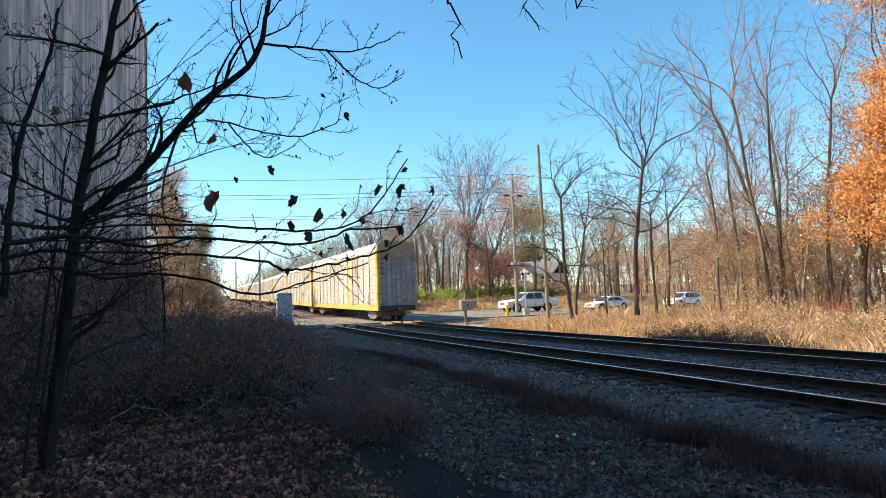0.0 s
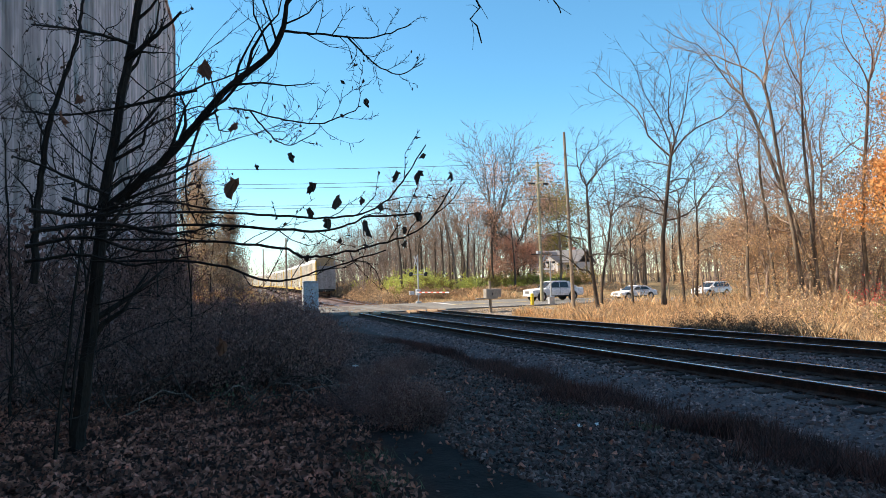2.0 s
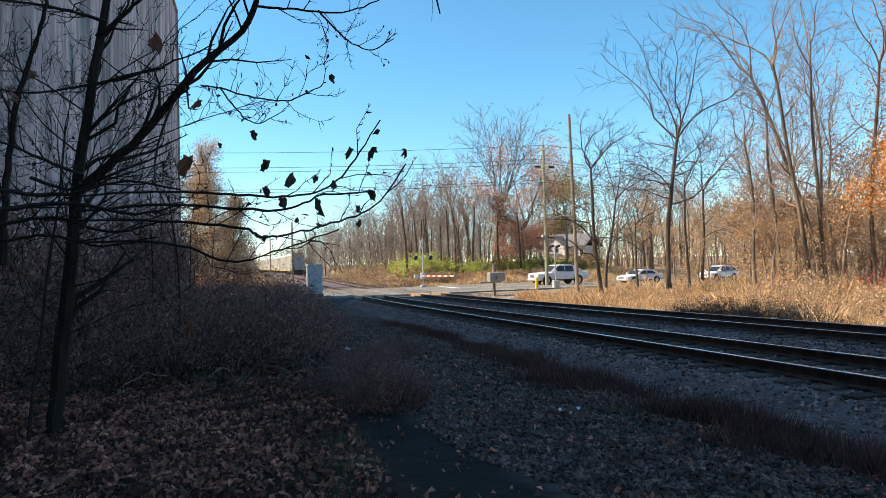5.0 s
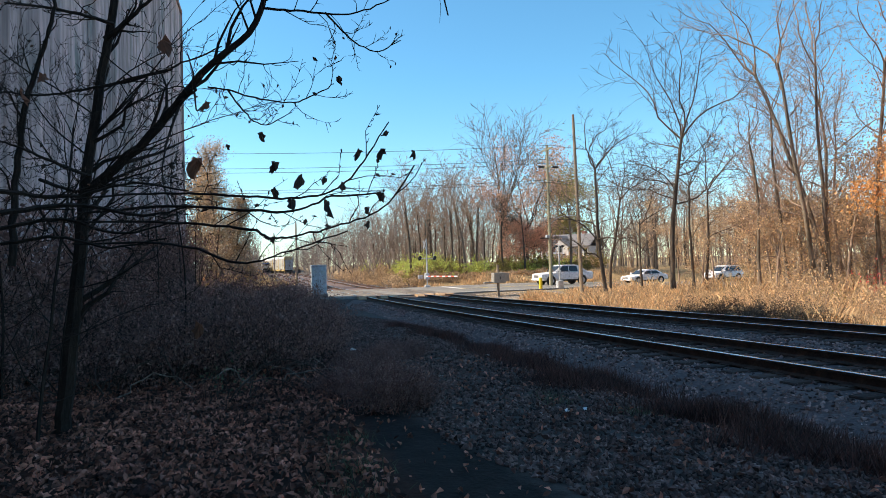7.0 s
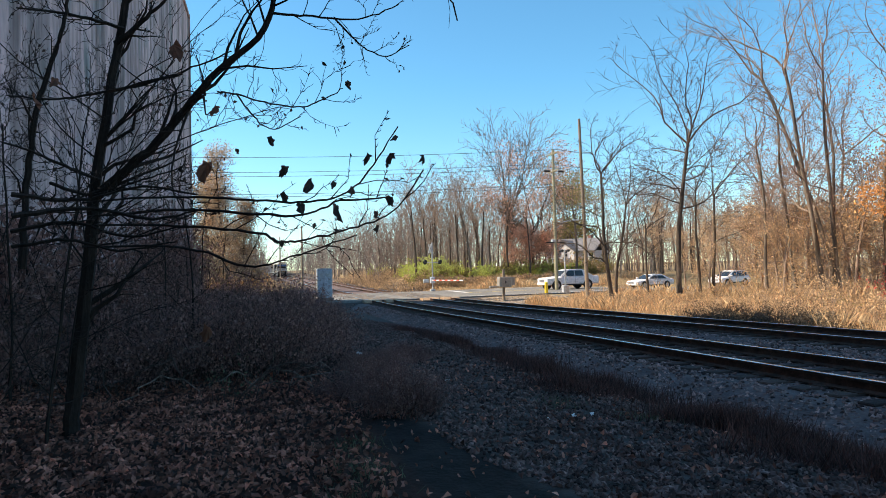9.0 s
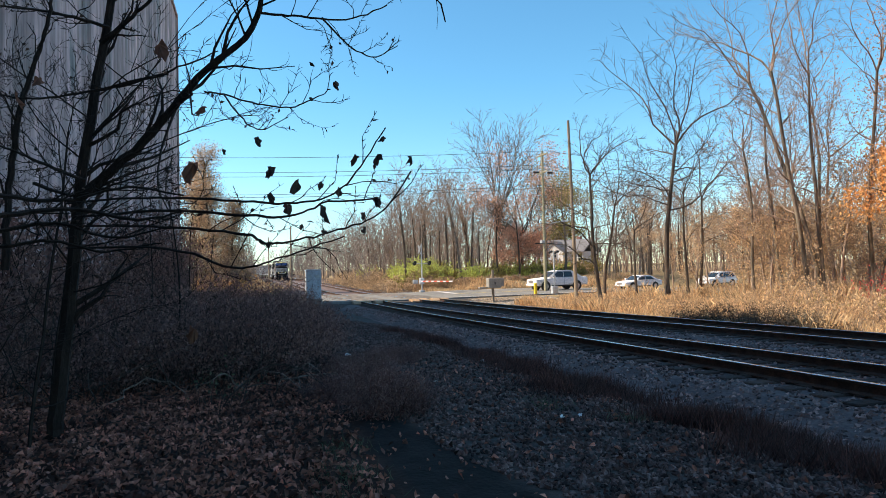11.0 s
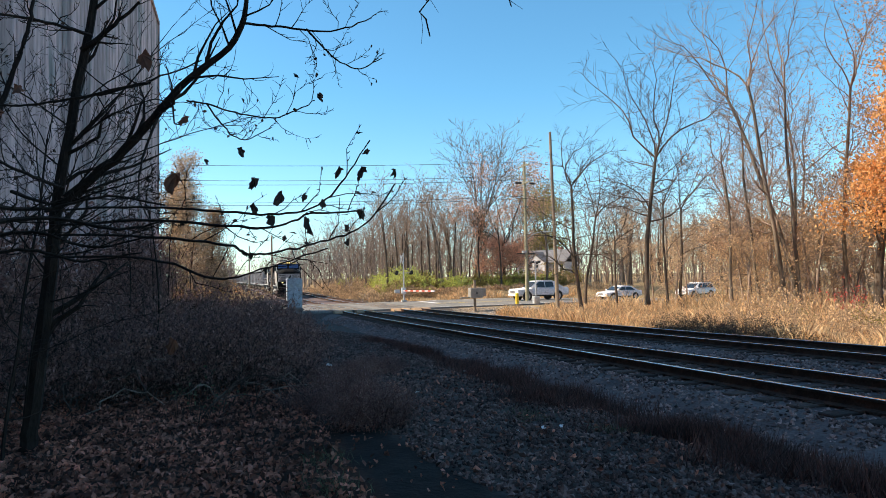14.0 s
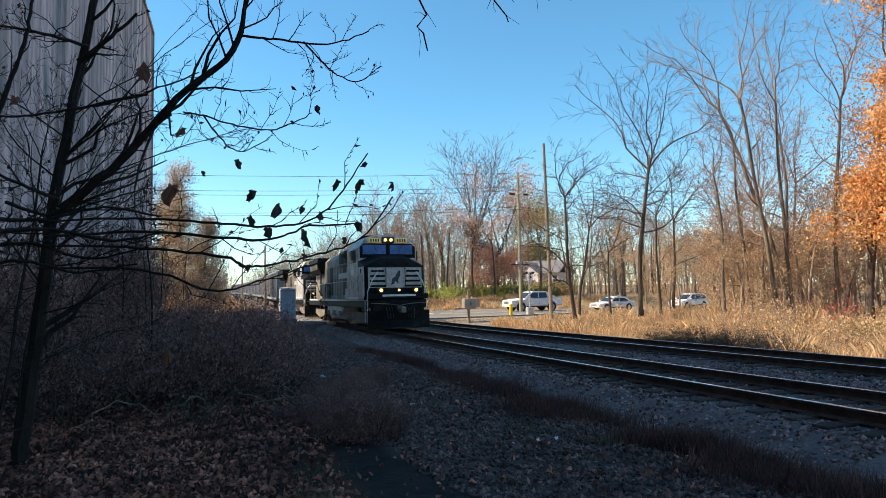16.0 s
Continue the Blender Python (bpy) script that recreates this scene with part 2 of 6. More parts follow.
M_RELAY = mat("dull_grey_metal", (0.34, 0.32, 0.28), (0.26, 0.245, 0.22), 3.0, 0.6, 0.1)
M_PALESTONE = mat("pale_gravel", (0.42, 0.37, 0.32), (0.28, 0.245, 0.21), 4.0, 0.9, 0.3, island=0.4)
M_WIRE = mat("black_wire", (0.03, 0.03, 0.035), (0.02, 0.02, 0.02), 2.0, 0.6, 0.0)


# ---- the lie of the land ----
def track_x(y, xc):
    """Where a track's centre lies across: straight up to the crossing, easing to the left past it."""
    return xc - 1.1 * smooth(40, 72, y) - 0.00025 * max(0, y - 150) ** 2


def rail_z(y):
    """Height of the rail heads along the line: a grade that runs out level at the crossing."""
    y = max(-60.0, y)
    return 0.15 + 0.023 * 8 * math.log1p(math.exp(min(20, (43 - y) / 8)))


def smooth(a, b, v):
    t = min(1, max(0, (v - a) / (b - a)))
    return t * t * (3 - 2 * t)


def ground_z(x, y):
    r = rail_z(y)
    bump = 0.05 * noise.noise((x * 0.7, y * 0.7, 0)) + 0.10 * noise.noise((x * 0.13, y * 0.13, 3))
    left = r - 0.12 + bump + 0.25 * smooth(-1.5, -4.5, x)
    bed = r - 0.42
    right = 0.02 + bump + 1.0 * smooth(61.5, 67, y)
    z = left + (bed - left) * smooth(3.6, 5.6, x)
    shift = min(0.0, track_x(y, 0))
    z += (right - z) * smooth(15.0 + shift, 18.5 + shift, x)
    road = smooth(42.5, 45.5, y) * (1 - smooth(60, 63, y))
    return z + (r - 0.12 - z) * road - 0.45 * smooth(26, 46, x) * road


# ---- mesh helpers ----
def obj(name, bm, material, parent=None, label=""):
    me = bpy.data.meshes.new(name)
    if isinstance(bm, tuple):
        me.from_pydata(bm[0], [], bm[1])
    else:
        bmesh.ops.recalc_face_normals(bm, faces=bm.faces)
        bm.to_mesh(me)
        bm.free()
    for mm in (material if isinstance(material, (list, tuple)) else [material]):
        me.materials.append(mm)
    ob = new(name, me)
    if parent:
        ob.parent = parent
    if label:
        ob["label"] = label
    return ob


def part(name, bm, material, parent, label=""):
    return obj(name, bm, material, parent, label)


def empty(name, x=0, y=0, z=0, rz=0):
    ob = new(name)
    ob.matrix_basis = pose(x, y, z, 0, 0, rz)
    return ob


def add_box(bm, cx, cy, cz, sx, sy, sz, bevel=0.0, m=None):
    r = bmesh.ops.create_cube(bm, size=1.0)
    mm = Matrix.Translation((cx, cy, cz)) @ (m or Matrix()) @ Matrix.Diagonal((sx, sy, sz, 1))
    bmesh.ops.transform(bm, matrix=mm, verts=r["verts"])
    if bevel:
        edges = list({e for v in r["verts"] for e in v.link_edges})
        bmesh.ops.bevel(bm, geom=edges, offset=bevel, segments=1, affect="EDGES")
    return bm


def box(cx, cy, cz, sx, sy, sz, bevel=0.0, m=None):
    return add_box(bmesh.new(), cx, cy, cz, sx, sy, sz, bevel, m)


def add_cyl(bm, p, q, r, r2=None, n=12):
    p, q = Vector(p), Vector(q)
    v = q - p
    mm = Matrix.Translation((p + q) / 2) @ v.to_track_quat("Z", "Y").to_matrix().to_4x4()
    bmesh.ops.create_cone(bm, cap_ends=True, segments=n, radius1=r, radius2=r if r2 is None else r2, depth=v.length, matrix=mm)
    return bm


def cyl(p, q, r, r2=None, n=12):
    return add_cyl(bmesh.new(), p, q, r, r2, n)


def prism(pts, x0, x1, axis="x"):
    """Side outline (a, z) pulled from x0 to x1 across."""
    bm = bmesh.new()
    make = (lambda u, a, z: (u, a, z)) if axis == "x" else (lambda u, a, z: (a, u, z))
    a = [bm.verts.new(make(x0, *p)) for p in pts]
    b = [bm.verts.new(make(x1, *p)) for p in pts]
    bm.faces.new(a)
    bm.faces.new(b[::-1])
    for i in range(len(pts)):
        j = (i + 1) % len(pts)
        bm.faces.new((a[i], a[j], b[j], b[i]))
    return bm


def tubes(paths):
    """Tapered tubes along the paths [(points, radii)], as vertices and faces."""
    V, F = [], []
    for pts, rad in paths:
        n = 3 if rad[0] < 0.012 else (4 if rad[0] < 0.03 else (6 if rad[0] < 0.1 else 9))
        base = len(V)
        for i, p in enumerate(pts):
            d = (pts[min(i + 1, len(pts) - 1)] - pts[max(i - 1, 0)]).normalized()
            u = d.cross(Vector((0.31, 0.2, 0.93)) if abs(d.z) < 0.9 else Vector((1, 0, 0))).normalized()
            w = d.cross(u)
            for k in range(n):
                a = 2 * math.pi * k / n
                V.append(p + (u * math.cos(a) + w * math.sin(a)) * rad[i])
        for i in range(len(pts) - 1):
            for k in range(n):
                a, b = base + i * n + k, base + i * n + (k + 1) % n
                F.append((a, b, b + n, a + n))
    return V, F


def bough(rng, p, d, length, r, steps, wander, lift):
    pts, rad = [p.copy()], [r]
    d = d.normalized()
    for i in range(steps):
        d = (d + Vector((rng.gauss(0, wander), rng.gauss(0, wander), rng.gauss(0, wander) + lift))).normalized()
        pts.append(pts[-1] + d * length / steps)
        rad.append(max(r * (1 - 0.8 * (i + 1) / steps), 0.0015))
    return pts, rad


def fork(rng, path, count, lo, hi, ratio, angle, depth, out, length=None, wander=0.16, lift=0.05, thin=0.55, minr=0.004, tip=2):
    """Side shoots of a bough, and theirs in turn."""
    pts, rad = path
    total = length or sum((pts[i + 1] - pts[i]).length for i in range(len(pts) - 1))
    for c in range(count):
        f = lo + (hi - lo) * (c + rng.random()) / count
        k = min(int(f * (len(pts) - 1)), len(pts) - 2)
        u = f * (len(pts) - 1) - k
        p = pts[k].lerp(pts[k + 1], u)
        d = (pts[k + 1] - pts[k]).normalized()
        side = d.orthogonal().normalized()
        side = Matrix.Rotation(rng.uniform(0, 2 * math.pi), 3, d) @ side
        a = radians(rng.uniform(*angle))
        ll = total * ratio * (1.15 - 0.6 * f) * rng.uniform(0.6, 1.2)
        rr = max((rad[k] * (1 - u) + rad[k + 1] * u) * thin * rng.uniform(0.8, 1.1), minr)
        b = bough(rng, p, d * math.cos(a) + side * math.sin(a), ll, rr, 4 if depth else tip, wander, lift)
        out.append((depth, b))
        if depth:
            fork(rng, b, max(3, min(count - 1, 6)), 0.25, 1.0, ratio, angle, depth - 1, out, ll, wander, lift, thin, minr, tip)


def leaf_cloud(rng, ends, per, size, spread):
    """Small folded leaves round the given points."""
    V, F = [], []
    for e in ends:
        for _ in range(per):
            p = e + Vector((rng.gauss(0, spread), rng.gauss(0, spread), rng.gauss(0, spread * 0.8)))
            m = Euler((rng.uniform(0, 6.3), rng.uniform(0, 6.3), rng.uniform(0, 6.3))).to_matrix()
            s = size * rng.uniform(0.6, 1.3)
            b = len(V)
            for q in ((-0.5, 0, 0), (0, -0.35, 0.12), (0.6, 0, 0), (0, 0.35, 0.12)):
                V.append(p + m @ (Vector(q) * s))
            F += [(b, b + 1, b + 2), (b, b + 2, b + 3)]
    return V, F


def tree_parts(seed, height, r, limbs=9, lo=0.35, spread=(28, 55), ratio=0.5, depth=2, lean=(0, 0), lift=0.03, minr=0.009, wander=0.14, split=0.6, tops=4, busy=7, flare=(18, 42), crook=0.16):
    """Trunk paths, branch paths and the tips of a bare tree at the origin: a bole that breaks up into a spreading crown."""
    rng = random.Random(seed)
    pts, rad = bough(rng, Vector((0, 0, -0.2)), Vector((lean[0], lean[1], 1)), height * split, r, 8, 0.05, 0.02)
    rad = [r * (1 - 0.5 * k / 8) for k in range(9)]
    rad[0] *= 1.35
    trunk, big = [(pts, rad)], []
    d = (pts[-1] - pts[-2]).normalized()
    turn = rng.uniform(0, 6.3)
    for k in range(tops):
        side = Matrix.Rotation(turn + 6.283 * k / tops + rng.gauss(0, 0.3), 3, d) @ d.orthogonal().normalized()
        a = radians(rng.uniform(6, 18) if k == 0 else rng.uniform(*flare))
        big.append(bough(rng, pts[-1] - d * 0.1, d * math.cos(a) + side * math.sin(a), height * (1 - split) * rng.uniform(0.85, 1.2), rad[-1] * rng.uniform(0.6, 0.8), 8, crook, lift))
    for k in range(max(2, limbs - tops)):
        f = lo + (0.97 - lo) * (k + rng.random()) / max(2, limbs - tops)
        q = min(int(f * 8), 7)
        side = Matrix.Rotation(rng.uniform(0, 6.3), 3, d) @ d.orthogonal().normalized()
        a = radians(rng.uniform(*spread))
        big.append(bough(rng, pts[q].lerp(pts[q + 1], f * 8 - q), d * math.cos(a) + side * math.sin(a), height * ratio * (1.0 - 0.45 * f) * rng.uniform(0.6, 1.0), rad[q] * rng.uniform(0.28, 0.45), 7, crook + 0.02, lift))
    out = [(depth, b) for b in big]
    for b in big:
        fork(rng, b, busy, 0.2, 1.0, 0.48, (25, 58), depth - 1, out, None, wander, lift, 0.5, minr)
    tips = [b[0][-1] for d2, b in out if d2 == 0] + [b[0][1] for d2, b in out if d2 == 0]
    return trunk, [b for d2, b in out], tips


def bare_tree(x, y, seed, height, r, bark, label, category="tree", group="", leaves=None, per=2, size=0.12, puff=0.25, name="bare_tree", crown=None, **kw):
    t = empty(name, x, y, ground_z(x, y))
    trunk, branches, tips = tree_parts(seed, height, r, **kw)
    part("trunk", tubes(trunk), bark, t)
    tagged(part("crown", tubes(branches), crown or (bark if r > 0.18 else M_TWIG), t), kind="stuff")
    if leaves:
        rng = random.Random(seed + 5)
        part("foliage", leaf_cloud(rng, tips, per, size, puff), leaves, t, "autumn leaves")
    for o in t.children:
        for poly in o.data.polygons:
            poly.use_smooth = o.name.startswith("trunk")
    return tagged(t, label, category, group)


NEAR, FAR = 8.0, 12.31


# ---- ground ----
def ground_material():
    m = mat("leafy_soil_and_gravel", (0.05, 0.03, 0.021), (0.028, 0.018, 0.014), 1.2, 0.95, 0.8, fine=18, sky_offset=1.32)
    nt = m.node_tree
    n, li = nt.nodes, nt.links
    bs = n["Principled BSDF"]
    soil = bs.inputs["Base Color"].links[0].from_socket
    tc, sep = n.new("ShaderNodeTexCoord"), n.new("ShaderNodeSeparateXYZ")
    wob = n.new("ShaderNodeTexNoise")
    wob.inputs["Scale"].default_value, wob.inputs["Detail"].default_value = 0.9, 6.0
    add, sub = n.new("ShaderNodeMath"), n.new("ShaderNodeMath")
    li.new(tc.outputs["Object"], sep.inputs[0])
    li.new(tc.outputs["Object"], wob.inputs["Vector"])
    sub.operation, sub.inputs[1].default_value = "MULTIPLY_ADD", 0.5
    sub.inputs[2].default_value = -0.25
    li.new(wob.outputs[0], sub.inputs[0])
    li.new(sep.outputs[0], add.inputs[0])
    li.new(sub.outputs[0], add.inputs[1])

    lane, edge = n.new("ShaderNodeMapRange"), n.new("ShaderNodeMath")
    lane.inputs[1].default_value, lane.inputs[2].default_value, lane.inputs[4].default_value = 4.2, 9.0, 0.75
    li.new(sep.outputs[1], lane.inputs[0])
    li.new(add.outputs[0], edge.inputs[0])
    li.new(lane.outputs[0], edge.inputs[1])

    def step(a, b, across=add):
        r = n.new("ShaderNodeMapRange")
        r.inputs[1].default_value, r.inputs[2].default_value = a, b
        li.new(across.outputs[0], r.inputs[0])
        return r.outputs[0]

    def grit(c1, c2, s):
        v = n.new("ShaderNodeTexNoise")
        v.inputs["Scale"].default_value, v.inputs["Detail"].default_value = s, 8.0
        li.new(tc.outputs["Object"], v.inputs["Vector"])
        x = n.new("ShaderNodeMix")
        x.data_type = "RGBA"
        r = n.new("ShaderNodeMapRange")
        r.inputs[1].default_value, r.inputs[2].default_value = 0.35, 0.65
        li.new(v.outputs[0], r.inputs[0])
        li.new(r.outputs[0], x.inputs[0])
        x.inputs[6].default_value, x.inputs[7].default_value = (*c1, 1), (*c2, 1)
        return x.outputs[2]

    col = soil
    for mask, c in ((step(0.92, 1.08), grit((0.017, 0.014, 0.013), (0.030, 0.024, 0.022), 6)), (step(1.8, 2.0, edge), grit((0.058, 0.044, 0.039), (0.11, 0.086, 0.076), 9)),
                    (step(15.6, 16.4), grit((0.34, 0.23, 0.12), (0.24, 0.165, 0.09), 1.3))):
        x = n.new("ShaderNodeMix")
        x.data_type = "RGBA"
        li.new(mask, x.inputs[0])
        li.new(col, x.inputs[6])
        li.new(c, x.inputs[7])
        col = x.outputs[2]
    li.new(col, bs.inputs["Base Color"])
    return m


def build_ground():
    def axis(fine, lo, hi, out):
        v = list(np.arange(lo, hi + 0.01, fine))
        a, step = v[0], fine
        while a > -out:
            step *= 1.35
            a -= step
            v.insert(0, a)
        b, step = v[-1], fine
        while b < out:
            step *= 1.35
            b += step
            v.append(b)
        return v
    xs, ys = axis(0.3, -5, 19.5, 2500), axis(0.4, 0, 66, 2500)
    V = [(x, y, ground_z(x, y)) for y in ys for x in xs]
    w = len(xs)
    F = [(j * w + i, j * w + i + 1, (j + 1) * w + i + 1, (j + 1) * w + i) for j in range(len(ys) - 1) for i in range(w - 1)]
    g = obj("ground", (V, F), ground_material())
    for p in g.data.polygons:
        p.use_smooth = True
    tagged(g, "bare soil, cinder path and dry grass beside railway tracks", "ground", kind="structure")


def build_ballast():
    V, F = [], []
    prof = [(-3.1, -0.55), (-2.3, -0.33), (-1.75, -0.2), (1.75, -0.2), (2.15, -0.24)]
    ys = list(np.arange(-40, 45.6, 1.0))
    prof2 = [(NEAR + a, z) for a, z in prof] + [(FAR - 1.75, -0.2), (FAR + 1.75, -0.2), (FAR + 2.3, -0.36), (FAR + 3.2, -0.6)]
    for part_ys in (ys, list(np.arange(61, 420, 5.0))):
        b = len(V)
        for y in part_ys:
            s = track_x(y, 0)
            for a, z in prof2:
                V.append((a + s, y, rail_z(y) + z + 0.03 * noise.noise((a, y, 7))))
        w = len(prof2)
        F += [(b + j * w + i, b + j * w + i + 1, b + (j + 1) * w + i + 1, b + (j + 1) * w + i) for j in range(len(part_ys) - 1) for i in range(w - 1)]
    bed = obj("ballast_bed", (V, F), mat("ballast_bed", (0.17, 0.14, 0.132), (0.105, 0.087, 0.082), 1.5, 0.9, 1.0, fine=14, sky_offset=1.18))
    tagged(bed, "grey crushed stone bed under two tracks", "ballast", kind="structure")

    rng = random.Random(4)
    V, F = [], []

    def stone(x, y, z, s):
        b = len(V)
        m = Euler((rng.uniform(0, 6), rng.uniform(0, 6), rng.uniform(0, 6))).to_matrix()
        for q in ((1, 0, 0), (-1, 0, 0), (0, 1, 0), (0, -1, 0), (0, 0, 1), (0, 0, -1)):
            V.append(Vector((x, y, z)) + m @ (Vector(q) * s * rng.uniform(0.6, 1.25)))
        for f in ((0, 2, 4), (2, 1, 4), (1, 3, 4), (3, 0, 4), (2, 0, 5), (1, 2, 5), (3, 1, 5), (0, 3, 5)):
            F.append(tuple(b + i for i in f))
    for _ in range(30000):
        y = 3.2 + 24 * rng.random() ** 1.6
        x = rng.uniform(1.9 - 0.156 * min(4.8, max(0, y - 4.2)), 5.3) + 0.1 * math.sin(y * 2)
        stone(x, y, ground_z(x, y) + 0.005, rng.uniform(0.012, 0.038))
    tagged(obj("loose_gravel", (V, F), M_CINDERSTONE), "dark sooty gravel between the path and the tracks", "gravel", kind="stuff")
    V, F = [], []
    for _ in range(42000):
        y = 5 + 36 * rng.random() ** 1.3
        x = rng.uniform(4.9, 15.2)
        c = NEAR if x < 10.15 else FAR
        a = abs(x - c)
        z = rail_z(y) - (0.2 if a < 1.75 else (0.2 + (a - 1.75) * 0.26 if (x < c) == (c == NEAR) else 0.22))
        if a < 1.3 and rng.random() < 0.5:
            continue
        stone(x, y, z + 0.005, rng.uniform(0.022, 0.044))
    V2, F2 = V, F
    V, F = [], []
    for _ in range(5000):
        x, y = rng.uniform(15.2, 21.8), rng.uniform(38.2, 45.0)
        stone(x, y, ground_z(x, y) + 0.01, rng.uniform(0.03, 0.07))
    tagged(obj("gravel", (V, F), M_PALESTONE), "pale loose gravel beside the crossing", "gravel", kind="stuff")
    V, F = V2, F2
    tagged(obj("ballast_stones", (V, F), M_STONE), "loose angular grey ballast stones along the tracks", "stones", kind="stuff")


def build_track(xc, label):
    t = empty("railway_track", xc, 0, 0)
    ys = list(np.arange(-40, 100, 2.0)) + list(np.arange(100, 430, 10.0))
    prof = [(-0.075, -0.17), (0.075, -0.17), (0.075, -0.155), (0.012, -0.13), (0.012, -0.045), (0.037, -0.035), (0.037, -0.004), (0.03, 0.0), (-0.03, 0.0), (-0.037, -0.004), (-0.037, -0.035), (-0.012, -0.045), (-0.012, -0.13), (-0.075, -0.155)]
    w = len(prof)
    for side in (-0.7535, 0.7535):
        V, F = [], []
        for y in ys:
            for a, z in prof:
                V.append((side + a + track_x(y, 0), y, rail_z(y) + z))
        for j in range(len(ys) - 1):
            for i in range(w):
                F.append((j * w + i, j * w + (i + 1) % w, (j + 1) * w + (i + 1) % w, (j + 1) * w + i))
        r = part("rail", (V, F), [M_RAIL, M_RAILTOP], t, "steel rail with a bright worn head and rusty web")
        for k, p in enumerate(r.data.polygons):
            p.material_index = 1 if k % w in (6, 7, 8) else 0
    tie = box(0, 0, 0, 2.6, 0.23, 0.18, 0.015)
    me = bpy.data.meshes.new("tie")
    tie.to_mesh(me)
    tie.free()
    me.materials.append(M_TIE)
    rng = random.Random(int(xc))
    V, F = [], []
    y = 5.0
    while y < 45.4:
        o = new("tie", me)
        o.parent = t
        o.matrix_basis = pose(rng.uniform(-0.05, 0.05), y, rail_z(y) - 0.255, -1.3, 0, rng.uniform(-0.8, 0.8))
        for s in (-0.7535, 0.7535):
            b = len(V)
            for dz in (-0.172, -0.155):
                for dx, dy in ((-0.17, -0.1), (0.17, -0.1), (0.17, 0.1), (-0.17, 0.1)):
                    V.append((s + dx, y + dy, rail_z(y) + dz))
            F += [(b + 4, b + 5, b + 6, b + 7), (b, b + 1, b + 5, b + 4), (b + 1, b + 2, b + 6, b + 5), (b + 2, b + 3, b + 7, b + 6), (b + 3, b, b + 4, b + 7)]
        y += 0.55
    tagged(part("tie_plate", (V, F), M_RAIL, t), kind="stuff")
    tagged(t, label, "railway track", "parallel tracks")


def build_road():
    xs = sorted(set(list(np.arange(-60, 120, 1.0))))
    V, F = [], []
    cols = [-7.6, -7.5, -4, 0, 4, 7.5, 7.6]
    for x in xs:
        yc = 53.2 + 0.1 * (x - 10)
        for i, c in enumerate(cols):
            y = yc + c
            z = rail_z(y) - 0.012 - (0.25 if i in (0, 6) else 0) - 0.45 * smooth(26, 46, x)
            V.append((x, y, z))
    w = len(cols)
    F = [(j * w + i, (j + 1) * w + i, (j + 1) * w + i + 1, j * w + i + 1) for j in range(len(xs) - 1) for i in range(w - 1)]
    r = obj("road", (V, F), M_ASPHALT)
    tagged(r, "worn sunlit grey asphalt road over the railway", "road", kind="structure")

    def line(name, off, x0, x1, wid, m, dash=0):
        V, F = [], []
        x = x0
        while x < x1:
            e = min(x + (dash or 2.0), x1)
            b = len(V)
            for xx in (x, e):
                for o in (-wid / 2, wid / 2):
                    y = 53.2 + 0.1 * (xx - 10) + off + o
                    V.append((xx, y, rail_z(y) - 0.006 - 0.45 * smooth(26, 46, xx)))
            F.append((b, b + 2, b + 3, b + 1))
            x = e + (dash or 0)
        part(name, (V, F), m, r)
    line("centre_line", 0.12, 17, 80, 0.12, M_YELLOW_PAINT)
    line("centre_line", -0.12, 17, 80, 0.12, M_YELLOW_PAINT)
    line("edge_line", 7.0, 15, 80, 0.14, M_WHITE)
    line("edge_line", -7.0, 15, 80, 0.14, M_WHITE)
    line("stop_line", 3.5, 17.0, 17.5, 6.4, M_WHITE)
    # timber panels beside and between the rails
    c = empty("crossing_surface", 0, 0, 0)
    me = bpy.data.meshes.new("crossing_panel")
    bm = box(0, 0, 0, 0.46, 2.4, 0.16, 0.02)
    bm.to_mesh(me)
    bm.free()
    me.materials.append(M_ROADPANEL)
    ramp = bpy.data.meshes.new("end_ramp")
    bm = prism([(-0.55, -0.16), (0.5, -0.16), (0.5, 0.03), (-0.3, 0.03), (-0.55, -0.1)], -0.26, 0.26)
    bm.to_mesh(ramp)
    bm.free()
    ramp.materials.append(M_PANEL)
    for xc in (NEAR, FAR):
        for off in (-1.12, -0.42, 0.0, 0.42, 1.12):
            y = 45.3 + (xc - 10) * 0.1
            if off:
                o = new("end_ramp", ramp)
                o.parent = c
                o.matrix_basis = pose(track_x(y, xc) + off, y - 0.4, rail_z(y) - 0.0)
            for k in range(6):
                yk = y + 1.35 + k * 2.42
                o = new("crossing_panel", me)
                o.parent = c
                o.matrix_basis = pose(track_x(yk, xc) + off, yk, rail_z(yk) - 0.065)
    tagged(c, "grey rubber crossing panels with orange-brown timber end ramps", "level crossing")
    k = prism([(0, -0.3), (0.15, -0.3), (0.15, 0.12), (0.02, 0.14), (0, 0.1)], 19, 80)
    kb = obj("kerb", k, mat("kerb_concrete", (0.55, 0.53, 0.48), (0.45, 0.43, 0.4), 1.0, 0.9, 0.3))
    kb.matrix_basis = pose(0, 60.0, 0.02, 0, 0, 5.7) @ pose(0, 0, 0)
    tagged(kb, "pale concrete kerb along the road", "kerb", kind="structure")


